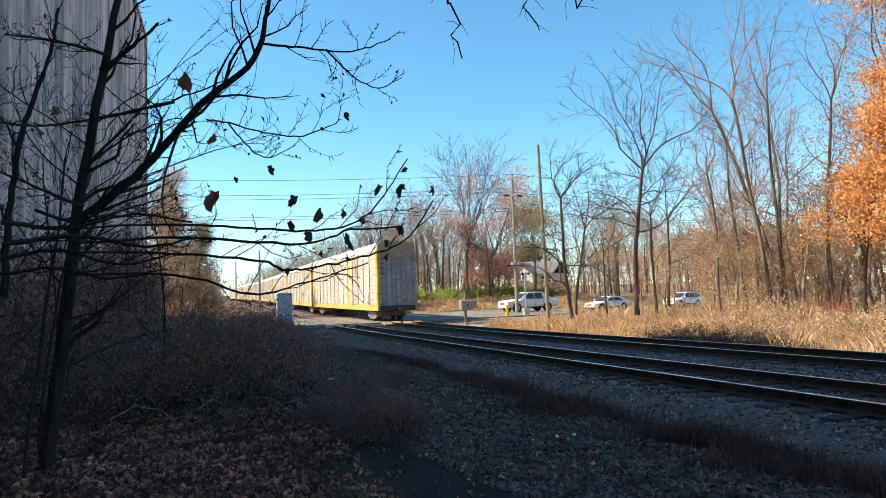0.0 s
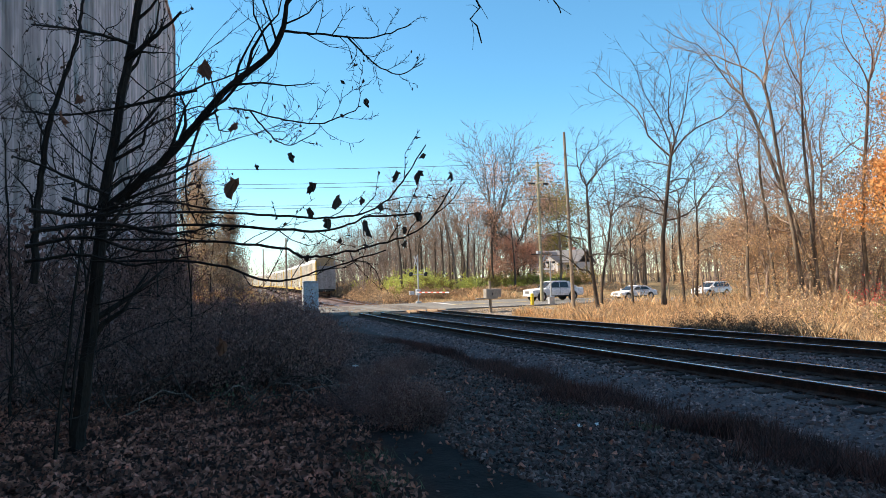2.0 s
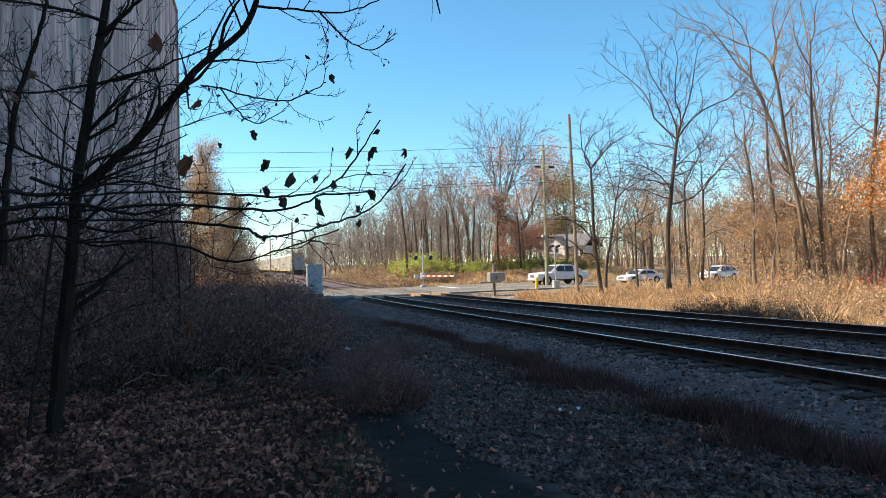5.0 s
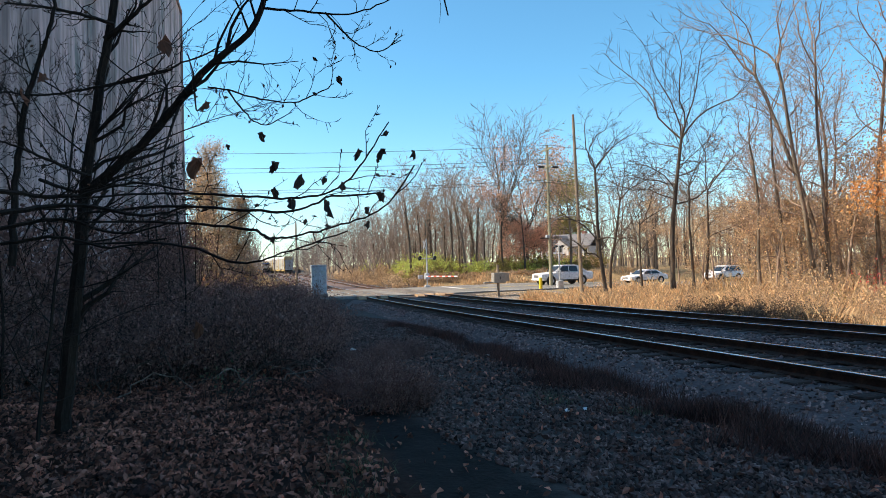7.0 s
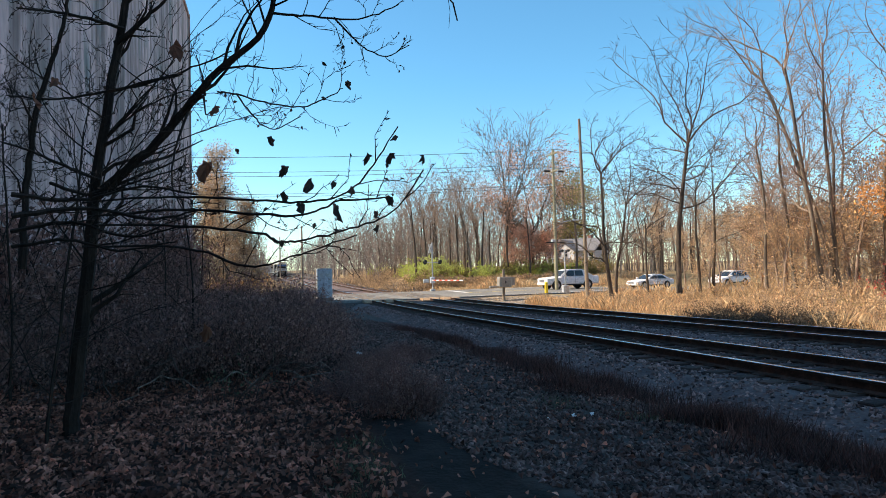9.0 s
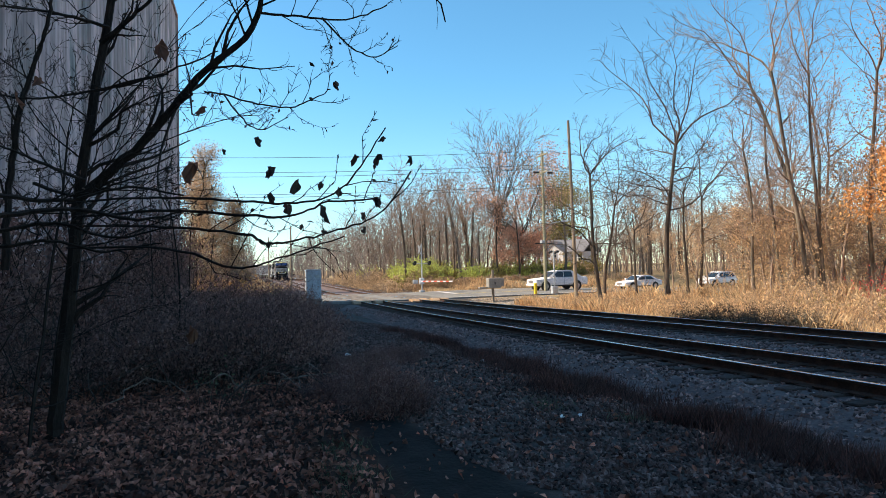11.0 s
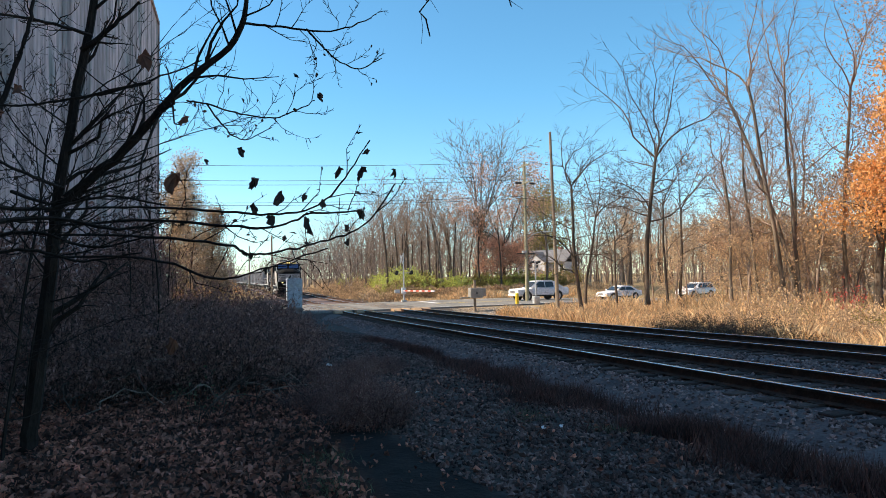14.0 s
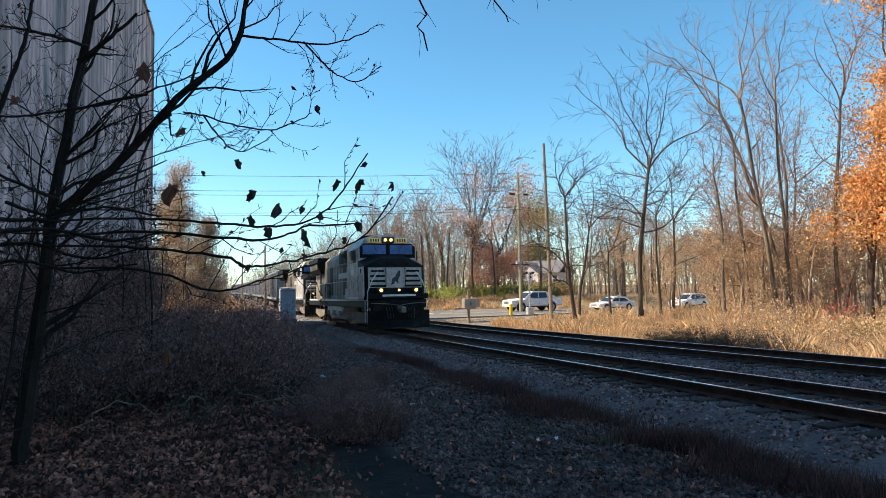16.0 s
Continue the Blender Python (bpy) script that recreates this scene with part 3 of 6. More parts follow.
# ---- concrete tower block by the tracks ----
def ribbed_sheet(y0, y1, z0, z1, pitch, depth):
    """Upright trapezoid ribs facing +x, from y0 to y1."""
    n = max(1, round((y1 - y0) / pitch))
    V, F = [], []
    for k in range(n):
        a, h = y0 + (y1 - y0) * k / n, (y1 - y0) / n
        for f, d in ((0.0, 0.0), (0.55, 0.0), (0.65, depth), (0.9, depth)):
            V += [(d, a + f * h, z0), (d, a + f * h, z1)]
    V += [(0, y1, z0), (0, y1, z1)]
    F = [(2 * q, 2 * q + 2, 2 * q + 3, 2 * q + 1) for q in range(len(V) // 2 - 1)]
    return V, F


def build_tower():
    t = empty("silo_building", -5.3, 50.4, 0)
    part("wall", box(-9, -38, 1.2, 18, 76, 2.6, 0.05), M_CONCRETE, t, "weathered grey concrete plinth")
    part("upper_wall", box(-9.06, -38, 11.95, 17.94, 75.96, 19.1, 0.03), M_CLAD, t)
    part("roof", prism([(-18.2, 21.5), (0.06, 21.5), (0.06, 21.75), (-9, 22.4), (-18.2, 21.75)], -76.1, 0.1, "y"), M_CONCRETE, t)
    for k in range(17):
        y1 = -0.02 - 4.5 * k
        for z0, z1, x in ((2.4, 8.6, 0.016), (8.5, 15.0, 0.008), (14.9, 21.5, 0.0)):
            sheet = part("cladding_sheet", ribbed_sheet(y1 - 4.46 + 0.03 * (k % 2), y1, z0, z1, 0.38, 0.012), M_CLAD, t)
            sheet.location.x = x - 0.06
    # Unseen block above the roof, added only to shade the grass edge.
    part("head_house", box(-3.2, -22.6, 23.6, 3.0, 6.8, 4.0, 0.04), M_CLAD, t)
    part("corner_trim", box(-0.02, 0.0, 11.9, 0.16, 0.16, 19.2, 0.02), M_CLAD, t)
    tagged(t, "tall windowless building clad in dirt-streaked grey ribbed sheets", "building")


# ---- poles, wires, signals ----
def pole(x, y, h, r, m, label, arms=(), light=False, lean=0.0):
    z = ground_z(x, y)
    t = empty("utility_pole", x, y, z)
    n = 6
    part("shaft", tubes([([Vector((lean * h * k / n, 0, h * k / n - 0.3)) for k in range(n + 1)], [r * (1 - 0.35 * k / n) for k in range(n + 1)])]), m, t)
    for za in arms:
        part("crossarm", box(lean * h, 0, za, 0.12, 2.2, 0.12, 0.01), m, t)
        for o in (-0.95, -0.35, 0.35, 0.95):
            part("insulator", cyl((lean * h, o, za + 0.06), (lean * h, o, za + 0.2), 0.045, 0.03, 8), M_STEEL, t)
    if light:
        part("pole_pin", cyl((0, 0, h - 0.4), (0, 0, h + 0.35), 0.05, n=8), M_STEEL, t)
        for o in (-0.7, 0.7):
            part("arm_brace", obj_curve([(0, 0, 10.4), (0, o, 10.95)], 0.025), M_STEEL, t)
        part("cable_closure", cyl((-0.9, 0.0, 10.98), (-0.35, 0.0, 10.98), 0.09, n=10), M_BLACK, t)
        part("cable_closure", cyl((0.5, 0.0, 10.98), (1.0, 0.0, 10.98), 0.09, n=10), M_BLACK, t)
        part("lamp_arm", obj_curve([(0, 0, 5.6), (0.7, -0.2, 6.3), (1.7, -0.4, 6.5)], 0.035), M_STEEL, t)
        part("lamp_head", box(1.9, -0.45, 6.47, 0.6, 0.22, 0.12, 0.03), M_STEEL, t)
        part("junction_box", box(-0.2, 0, 4.6, 0.35, 0.3, 0.25, 0.02), M_STEEL, t)
        part("sign_arm", box(0, 0, 4.45, 1.9, 0.08, 0.1, 0.01), M_BLACK, t)
    return tagged(t, label, "utility pole", "poles by the road")


def obj_curve(pts, r):
    return tubes([([Vector(p) for p in pts], [r] * len(pts))])


def wire(p, q, sag, r=0.018):
    p, q = Vector(p), Vector(q)
    pts = []
    for i in range(25):
        a = i / 24
        v = p.lerp(q, a)
        v.z -= sag * 4 * a * (1 - a)
        pts.append(v)
    o = obj("overhead_wire", obj_curve(pts, r), M_WIRE)
    tagged(o, "thin black overhead cable between utility poles", "cable", "overhead wires")


def build_poles():
    pole(21.44, 39.94, 12.9, 0.14, M_POLE, "bare weathered brown wooden pole beside the dry grass", lean=-0.022)
    pole(25.5, 53.2, 13.3, 0.17, M_POLEGREEN, "greenish wooden utility pole with a street lamp arm", arms=(12.6, 11.0), light=True)
    pole(4.5, 84, 8.6, 0.15, M_POLE, "thin wooden pole beyond the road by the tracks", arms=(8.0,))
    pole(2.5, 120, 9.0, 0.15, M_POLE, "distant wooden pole along the railway", arms=(8.4,))
    pole(-38, 62, 13.5, 0.17, M_POLE, "wooden utility pole on the far side of the building", arms=(12.9,))
    pole(60, 60, 13.5, 0.17, M_POLE, "wooden utility pole among the roadside trees", arms=(12.9,))
    for z, dy in ((12.9, -0.9), (11.9, 0.9), (11.4, 0.0), (9.9, 0.3), (9.6, -0.3)):
        wire((25.5, 53.2 + dy, z), (-38, 62 + dy, z + 0.3), 0.9)
        wire((25.5, 53.2 + dy, z), (60, 60 + dy, z), 0.5)


def build_signals():
    # silver signal case
    z = ground_z(4.15, 48)
    t = empty("signal_case", 4.1, 47.7, z)
    part("base", box(0, 0, 0.1, 1.2, 1.1, 0.5, 0.02), M_CONCRETE, t)
    part("cabinet_body", box(0, 0, 1.35, 1.08, 0.95, 2.1, 0.03), M_ALU, t)
    part("roof", prism([(-0.6, 2.4), (0.6, 2.4), (0.45, 2.5), (-0.45, 2.5)], -0.55, 0.55, "y"), M_ALU, t)
    for s in (-0.27, 0.27):
        d = part("door", box(s, -0.49, 1.35, 0.5, 0.03, 1.9, 0.01), M_ALU, t)
        part("louvre", box(s, -0.512, 1.95, 0.3, 0.015, 0.22), M_STEEL, d)
        part("handle", box(s * 0.3, -0.52, 1.3, 0.04, 0.04, 0.2, 0.01), M_BLACK, d)
    tagged(t, "silver aluminium railway signal cabinet with two doors", "signal cabinet")
    # crossing mast with gate
    for x, y, flip in ((15.75, 60.6, 1),):
        z = ground_z(x, y)
        t = empty("crossing_signal", x, y, z)
        part("mast", cyl((0, 0, 0), (0, 0, 4.9), 0.065, n=10), M_STEEL, t)
        part("mast_base", box(0, 0, 0.15, 0.5, 0.5, 0.3, 0.03), M_STEEL, t)
        for a in (45, -45):
            part("crossbuck_blade", box(-0.25, -0.1 - 0.02 * (a > 0), 4.3, 1.15, 0.02, 0.2, 0.003, Matrix.Rotation(radians(58), 4, "Z") @ Matrix.Rotation(radians(a), 4, "Y")), M_WHITE, t)
        part("light_bar", box(0, -0.05, 2.95, 1.5, 0.07, 0.07), M_STEEL, t)
        for s in (-0.75, 0.75):
            l = part("flasher", cyl((s, -0.02, 2.95), (s, -0.2, 2.95), 0.16, n=14), M_BLACK, t)
            part("background_disc", cyl((s, -0.05, 2.95), (s, -0.07, 2.95), 0.2, n=18), M_BLACK, l)
            part("hood", cyl((s, -0.2, 3.06), (s, -0.42, 3.06), 0.14, n=10), M_BLACK, l)
        part("gate_mechanism", box(0.0, 0.1, 1.2, 0.42, 0.5, 0.6, 0.05), M_ALU, t)
        g = part("gate_arm", box(2.5, -0.25, 1.2, 4.6, 0.05, 0.12), M_WHITE, t, "lowered red and white striped gate arm")
        for k in range(5):
            part("red_band", box(0.7 + k * 0.85, -0.25, 1.2, 0.42, 0.056, 0.126), M_REDMARK, g)
        g.matrix_basis = pose(0, 0, 0, 0, 0, -66)
        part("counterweight", box(-0.7, -0.1, 1.15, 0.5, 0.3, 0.35, 0.03), M_STEEL, t)
        tagged(t, "railway crossing signal mast with crossbuck and lowered gate", "crossing signal")
    # relay box on a post
    t = empty("relay_box", 16.57, 43.4, ground_z(16.57, 43.4))
    part("post", cyl((0, 0, -0.1), (0, 0, 2.3), 0.1, n=10), M_POLE, t)
    part("box_body", box(0.05, 0, 1.35, 0.95, 0.6, 0.75, 0.04), M_RELAY, t)
    part("side_box", box(0.65, 0, 1.4, 0.3, 0.45, 0.6, 0.03), M_RELAY, t)
    part("bracket", box(-0.75, 0, 1.02, 0.7, 0.3, 0.12, 0.02), M_RELAY, t)
    part("latch", box(0.05, -0.31, 1.35, 0.08, 0.03, 0.2), M_BLACK, t)
    tagged(t, "grey metal relay box mounted on a wooden post", "relay box")
    t = empty("bollard", 21.6, 47.0, ground_z(21.6, 47))
    part("tube", cyl((0, 0, -0.1), (0, 0, 0.95), 0.14, n=14), M_YELLOW_PAINT, t)
    part("cap", cyl((0, 0, 0.95), (0, 0, 1.02), 0.14, 0.06, 14), M_YELLOW_PAINT, t)
    tagged(t, "short yellow painted steel bollard in roadside grass", "bollard")
    for x, y, h in ((23.4, 47.2, 3.6),):
        t = empty("signal_post", x, y, ground_z(x, y))
        part("post", cyl((0, 0, -0.1), (0, 0, h), 0.06, n=8), M_STEEL, t)
        part("base_block", box(0, 0, 0.3, 0.5, 0.4, 0.8, 0.03), M_STEEL, t)
        for s in (-0.28, 0.28):
            part("lamp_unit", cyl((s, 0.02, h - 0.1), (s, -0.2, h - 0.1), 0.1, n=12), M_BLACK, t)
        tagged(t, "slim steel post with two dark signal lamps", "signal post")


# ---- vehicles ----
def hull(stations):
    """Body panels lofted over stations (x, half width, sill z, waist z, top z, top half width)."""
    bm = bmesh.new()
    rings = []
    for x, w, z0, z1, z2, wt in stations:
        half = [(w * 0.9, z0), (w, z0 + 0.12), (w, z1 - 0.06), (w * 0.965, z1), (wt, z2 - 0.05), (wt * 0.88, z2)]
        rings.append([bm.verts.new((x, y, z)) for y, z in half] + [bm.verts.new((x, -y, z)) for y, z in half[::-1]])
    n = len(rings[0])
    for a, b in zip(rings, rings[1:]):
        for i in range(n):
            bm.faces.new((a[i], a[(i + 1) % n], b[(i + 1) % n], b[i]))
    bm.faces.new(rings[0])
    bm.faces.new(rings[-1][::-1])
    return bm


def vehicle(x, y, rz, kind, label, length=1.0):
    t = empty("car", x, y, rail_z(y) - 0.45 * smooth(26, 46, x) - 0.012, rz)
    t.scale = (length, 1, 1)
    if kind == "pickup":
        L, W, zb, zt, r, wx = 5.6, 2.0, 1.2, 1.78, 0.4, (-1.75, 1.6)
        low = [(-2.8, 0.8, 0.5, 0.95, 1.02, 0.7), (-2.72, 0.95, 0.42, 1.0, 1.08, 0.8), (-1.3, 1.0, 0.4, 1.12, 1.2, 0.85), (-1.2, 1.0, 0.4, 1.16, 1.2, 0.9), (2.7, 1.0, 0.45, 1.16, 1.2, 0.95), (2.8, 0.95, 0.55, 1.1, 1.16, 0.9)]
        top = [(-1.35, 1.16), (-0.6, 1.78), (-0.2, 1.86), (1.0, 1.86), (1.35, 1.78), (2.3, 1.2)]
        wins = [(-0.95, 0.2, -0.42, 0.2), (0.27, 1.2, 0.27, 1.1)]
    elif kind == "suv":
        L, W, zb, zt, r, wx = 4.7, 1.88, 1.08, 1.62, 0.37, (-1.45, 1.4)
        low = [(-2.35, 0.75, 0.45, 0.8, 0.88, 0.65), (-2.25, 0.9, 0.38, 0.88, 0.98, 0.75), (-1.1, 0.94, 0.36, 1.0, 1.08, 0.8), (2.2, 0.94, 0.38, 1.04, 1.08, 0.88), (2.35, 0.88, 0.5, 1.0, 1.05, 0.82)]
        top = [(-1.2, 1.04), (-0.35, 1.62), (0.0, 1.7), (1.7, 1.68), (2.0, 1.6), (2.3, 1.04)]
        wins = [(-0.75, 0.2, -0.2, 0.2), (0.27, 1.1, 0.27, 1.08), (1.17, 2.05, 1.17, 1.85)]
    else:
        L, W, zb, zt, r, wx = 4.75, 1.82, 0.94, 1.32, 0.32, (-1.42, 1.4)
        low = [(-2.38, 0.7, 0.4, 0.6, 0.66, 0.6), (-2.25, 0.86, 0.32, 0.7, 0.78, 0.7), (-1.0, 0.91, 0.28, 0.86, 0.94, 0.75), (1.6, 0.91, 0.28, 0.9, 0.96, 0.8), (2.3, 0.86, 0.36, 0.86, 0.92, 0.72), (2.38, 0.78, 0.45, 0.8, 0.86, 0.65)]
        top = [(-1.15, 0.9), (-0.35, 1.34), (0.1, 1.43), (0.75, 1.42), (1.25, 1.3), (1.95, 0.92)]
        wins = [(-0.72, 0.25, -0.18, 0.25), (0.32, 1.45, 0.32, 1.0)]
    body = part("body", hull(low), M_CARWHITE, t)
    W2 = W / 2
    cab = prism(top, -W2 + 0.12, W2 - 0.12, "y")
    for v in cab.verts:
        v.co.y *= 1 - 0.16 * smooth(zb - 0.1, zt + 0.15, v.co.z)
    bmesh.ops.bevel(cab, geom=list(cab.edges), offset=0.05, segments=2, affect="EDGES")
    cabin = part("cabin", cab, M_CARWHITE, t)
    for o in (body, cabin):
        for p in o.data.polygons:
            p.use_smooth = True
        o.data.set_sharp_from_angle(angle=radians(35))
    side = lambda z: (W2 - 0.12) * (1 - 0.16 * smooth(zb - 0.1, zt + 0.15, z))
    for s in (-1, 1):
        for a, b, c, d in wins:
            z0, z1 = zb + 0.03, zt - 0.04
            bm = bmesh.new()
            q = [(a, z0), (b, z0), (d, z1), (c, z1)]
            inner = [bm.verts.new((u, s * (side(z) - 0.01), z)) for u, z in q]
            outer = [bm.verts.new((u, s * (side(z) + 0.012), z)) for u, z in q]
            bm.faces.new(inner)
            bm.faces.new(outer)
            for i in range(4):
                bm.faces.new((inner[i], inner[(i + 1) % 4], outer[(i + 1) % 4], outer[i]))
            part("side_window", bm, M_GLASS, t)
        for xw in wx:
            part("wheel_arch", cyl((xw, s * (W2 - 0.16), r + 0.03), (xw, s * (W2 + 0.004), r + 0.03), r + 0.07, n=20), M_BLACK, t)
            wh = part("wheel", cyl((xw, s * (W2 - 0.2), r), (xw, s * (W2 + 0.015), r), r, n=20), M_TYRE, t)
            part("rim", cyl((xw, s * W2, r), (xw, s * (W2 + 0.025), r), r * 0.66, n=14), M_CHROME, wh)
        part("headlight", box(-L / 2 + 0.12, s * (W2 - 0.3), zb - 0.36, 0.16, 0.4, 0.17, 0.03), M_CHROME, t)
        part("mirror", box(-0.85, s * (W2 + 0.06), zb + 0.08, 0.14, 0.2, 0.16, 0.04), M_CARWHITE, t)
        part("tail_light", box(L / 2 - 0.06, s * (W2 - 0.18), zb - 0.2, 0.1, 0.2, 0.3, 0.02), M_REDMARK, t)
        for xd in (-0.9, 0.23, 1.15):
            part("door_seam", box(xd, s * (W2 + 0.001), zb - 0.35, 0.012, 0.01, 0.6), M_BLACK, t)
        for xd in (0.05, 0.98):
            part("door_handle", box(xd, s * (W2 + 0.012), zb - 0.14, 0.16, 0.03, 0.035, 0.008), M_CARWHITE, t)
        part("sill", box(0, s * (W2 - 0.04), 0.42 if kind != "sedan" else 0.32, 2.3, 0.08, 0.12, 0.02), M_TYRE, t)
    (ax, az), (bx, bz) = top[0], top[1]
    slope = Matrix.Rotation(-math.atan2(bz - az, bx - ax), 4, "Y")
    part("windscreen", box((ax + bx) / 2 - 0.012, 0, (az + bz) / 2 + 0.012, math.hypot(bx - ax, bz - az) * 0.84, W - 0.52, 0.02, 0, slope), M_GLASS, t)
    (ax, az), (bx, bz) = top[-1], top[-2]
    slope = Matrix.Rotation(-math.atan2(bz - az, bx - ax), 4, "Y")
    part("rear_window", box((ax + bx) / 2 + 0.012, 0, (az + bz) / 2 + 0.012, math.hypot(bx - ax, bz - az) * 0.7, W - 0.6, 0.02, 0, slope), M_GLASS, t)
    part("grille", box(-L / 2 + 0.01, 0, zb - 0.38, 0.06, 0.85, 0.26, 0.02), M_CHROME, t)
    part("bumper", box(-L / 2 + 0.06, 0, 0.52 if kind != "sedan" else 0.42, 0.2, W - 0.22, 0.2, 0.05), M_CARWHITE, t)
    part("rear_bumper", box(L / 2 - 0.05, 0, 0.55 if kind != "sedan" else 0.45, 0.2, W - 0.22, 0.2, 0.05), M_CARWHITE, t)
    return tagged(t, label, "car", "cars waiting at the crossing")


# ---- house ----
def build_house():
    t = empty("house", 49.6, 96.0, ground_z(49.6, 96) - 0.3, -52)
    part("wall", box(0.6, 0, 1.95, 8.6, 6.4, 3.9), M_SIDING, t)
    part("roof", prism([(-3.6, 3.75), (0, 5.75), (3.6, 3.75), (3.6, 3.95), (0, 5.98), (-3.6, 3.95)], -4.0, 5.2), M_SHINGLE, t)
    part("gable_wall", prism([(-2.0, 0), (2.0, 0), (2.0, 3.8), (0, 5.3), (-2.0, 3.8)], -4.6, -3.0, "y"), M_SIDING, t)
    part("gable_roof", prism([(-2.35, 3.6), (0, 5.42), (2.35, 3.6), (2.35, 3.82), (0, 5.66), (-2.35, 3.82)], -4.9, -0.4, "y"), M_SHINGLE, t)
    part("bay", prism([(-1.3, -4.6), (-0.8, -5.2), (0.8, -5.2), (1.3, -4.6)], 0, 1, "y"), M_SIDING, t).matrix_basis = Matrix(((1, 0, 0, 0), (0, 0, 1, 0), (0, 2.3, 0, 0.2), (0, 0, 0, 1)))
    part("bay_roof", box(0, -4.9, 2.6, 2.9, 0.9, 0.14, 0.02), M_SHINGLE, t)
    for s in (-1, 1):
        part("corner_board", box(s * 1.95, -4.62, 1.9, 0.16, 0.06, 3.8), M_WHITE, t)
    for x, z, y in ((-0.55, 3.5, -4.63), (0.55, 3.5, -4.63), (-0.45, 1.5, -5.23), (0.45, 1.5, -5.23), (3.2, 2.9, -3.23), (4.3, 2.9, -3.23), (3.2, 1.2, -3.23), (-2.8, 2.6, -3.23)):
        w = part("window", box(x, y, z, 0.82, 0.06, 1.2), M_WHITE, t)
        for zz in (-0.27, 0.27):
            part("pane", box(x, y - 0.04, z + zz, 0.62, 0.03, 0.46), M_GLASS, w)
    part("chimney", box(2.5, 0.8, 5.8, 0.7, 0.7, 1.3, 0.02), mat("brick_red", (0.3, 0.14, 0.1), (0.22, 0.1, 0.08), 6), t)
    tagged(t, "white sided house with a front gable and grey shingle roof", "house")


# ---- trains ----
def wheelset_truck(t, y, axles, r, x=0.9, base=1.8):
    tr = part("truck", box(0, y, r + 0.12, 2.1, base * (axles - 1) + 1.0, 0.35, 0.06), M_TRUCK, t)
    for s in (-1, 1):
        part("side_frame", prism([(y - base * (axles - 1) / 2 - 0.45, r - 0.05), (y - 0.5, r - 0.28), (y + 0.5, r - 0.28), (y + base * (axles - 1) / 2 + 0.45, r - 0.05), (y + base * (axles - 1) / 2 + 0.3, r + 0.3), (y - base * (axles - 1) / 2 - 0.3, r + 0.3)], s * 1.0, s * 1.16), M_TRUCK, tr)
    for k in range(axles):
        yy = y + base * (k - (axles - 1) / 2)
        for s in (-1, 1):
            part("wheel", cyl((s * 0.71, yy, r), (s * 0.85, yy, r), r, n=20), M_RAIL, tr)


def corrugated(y0, y1, z0, z1, x, ridges, depth, sgn):
    """A pressed panel with level ridges."""
    pts = []
    for k in range(ridges):
        a, b = z0 + (z1 - z0) * k / ridges, z0 + (z1 - z0) * (k + 1) / ridges
        h = (b - a)
        pts += [(x, a), (x, a + 0.5 * h), (x + sgn * depth, a + 0.62 * h), (x + sgn * depth, a + 0.9 * h)]
    pts.append((x, z1))
    V, F = [], []
    for xx, z in pts:
        V += [(xx, y0, z), (xx, y1, z)]
    for i in range(len(pts) - 1):
        F.append((2 * i, 2 * i + 1, 2 * i + 3, 2 * i + 2))
    return V, F


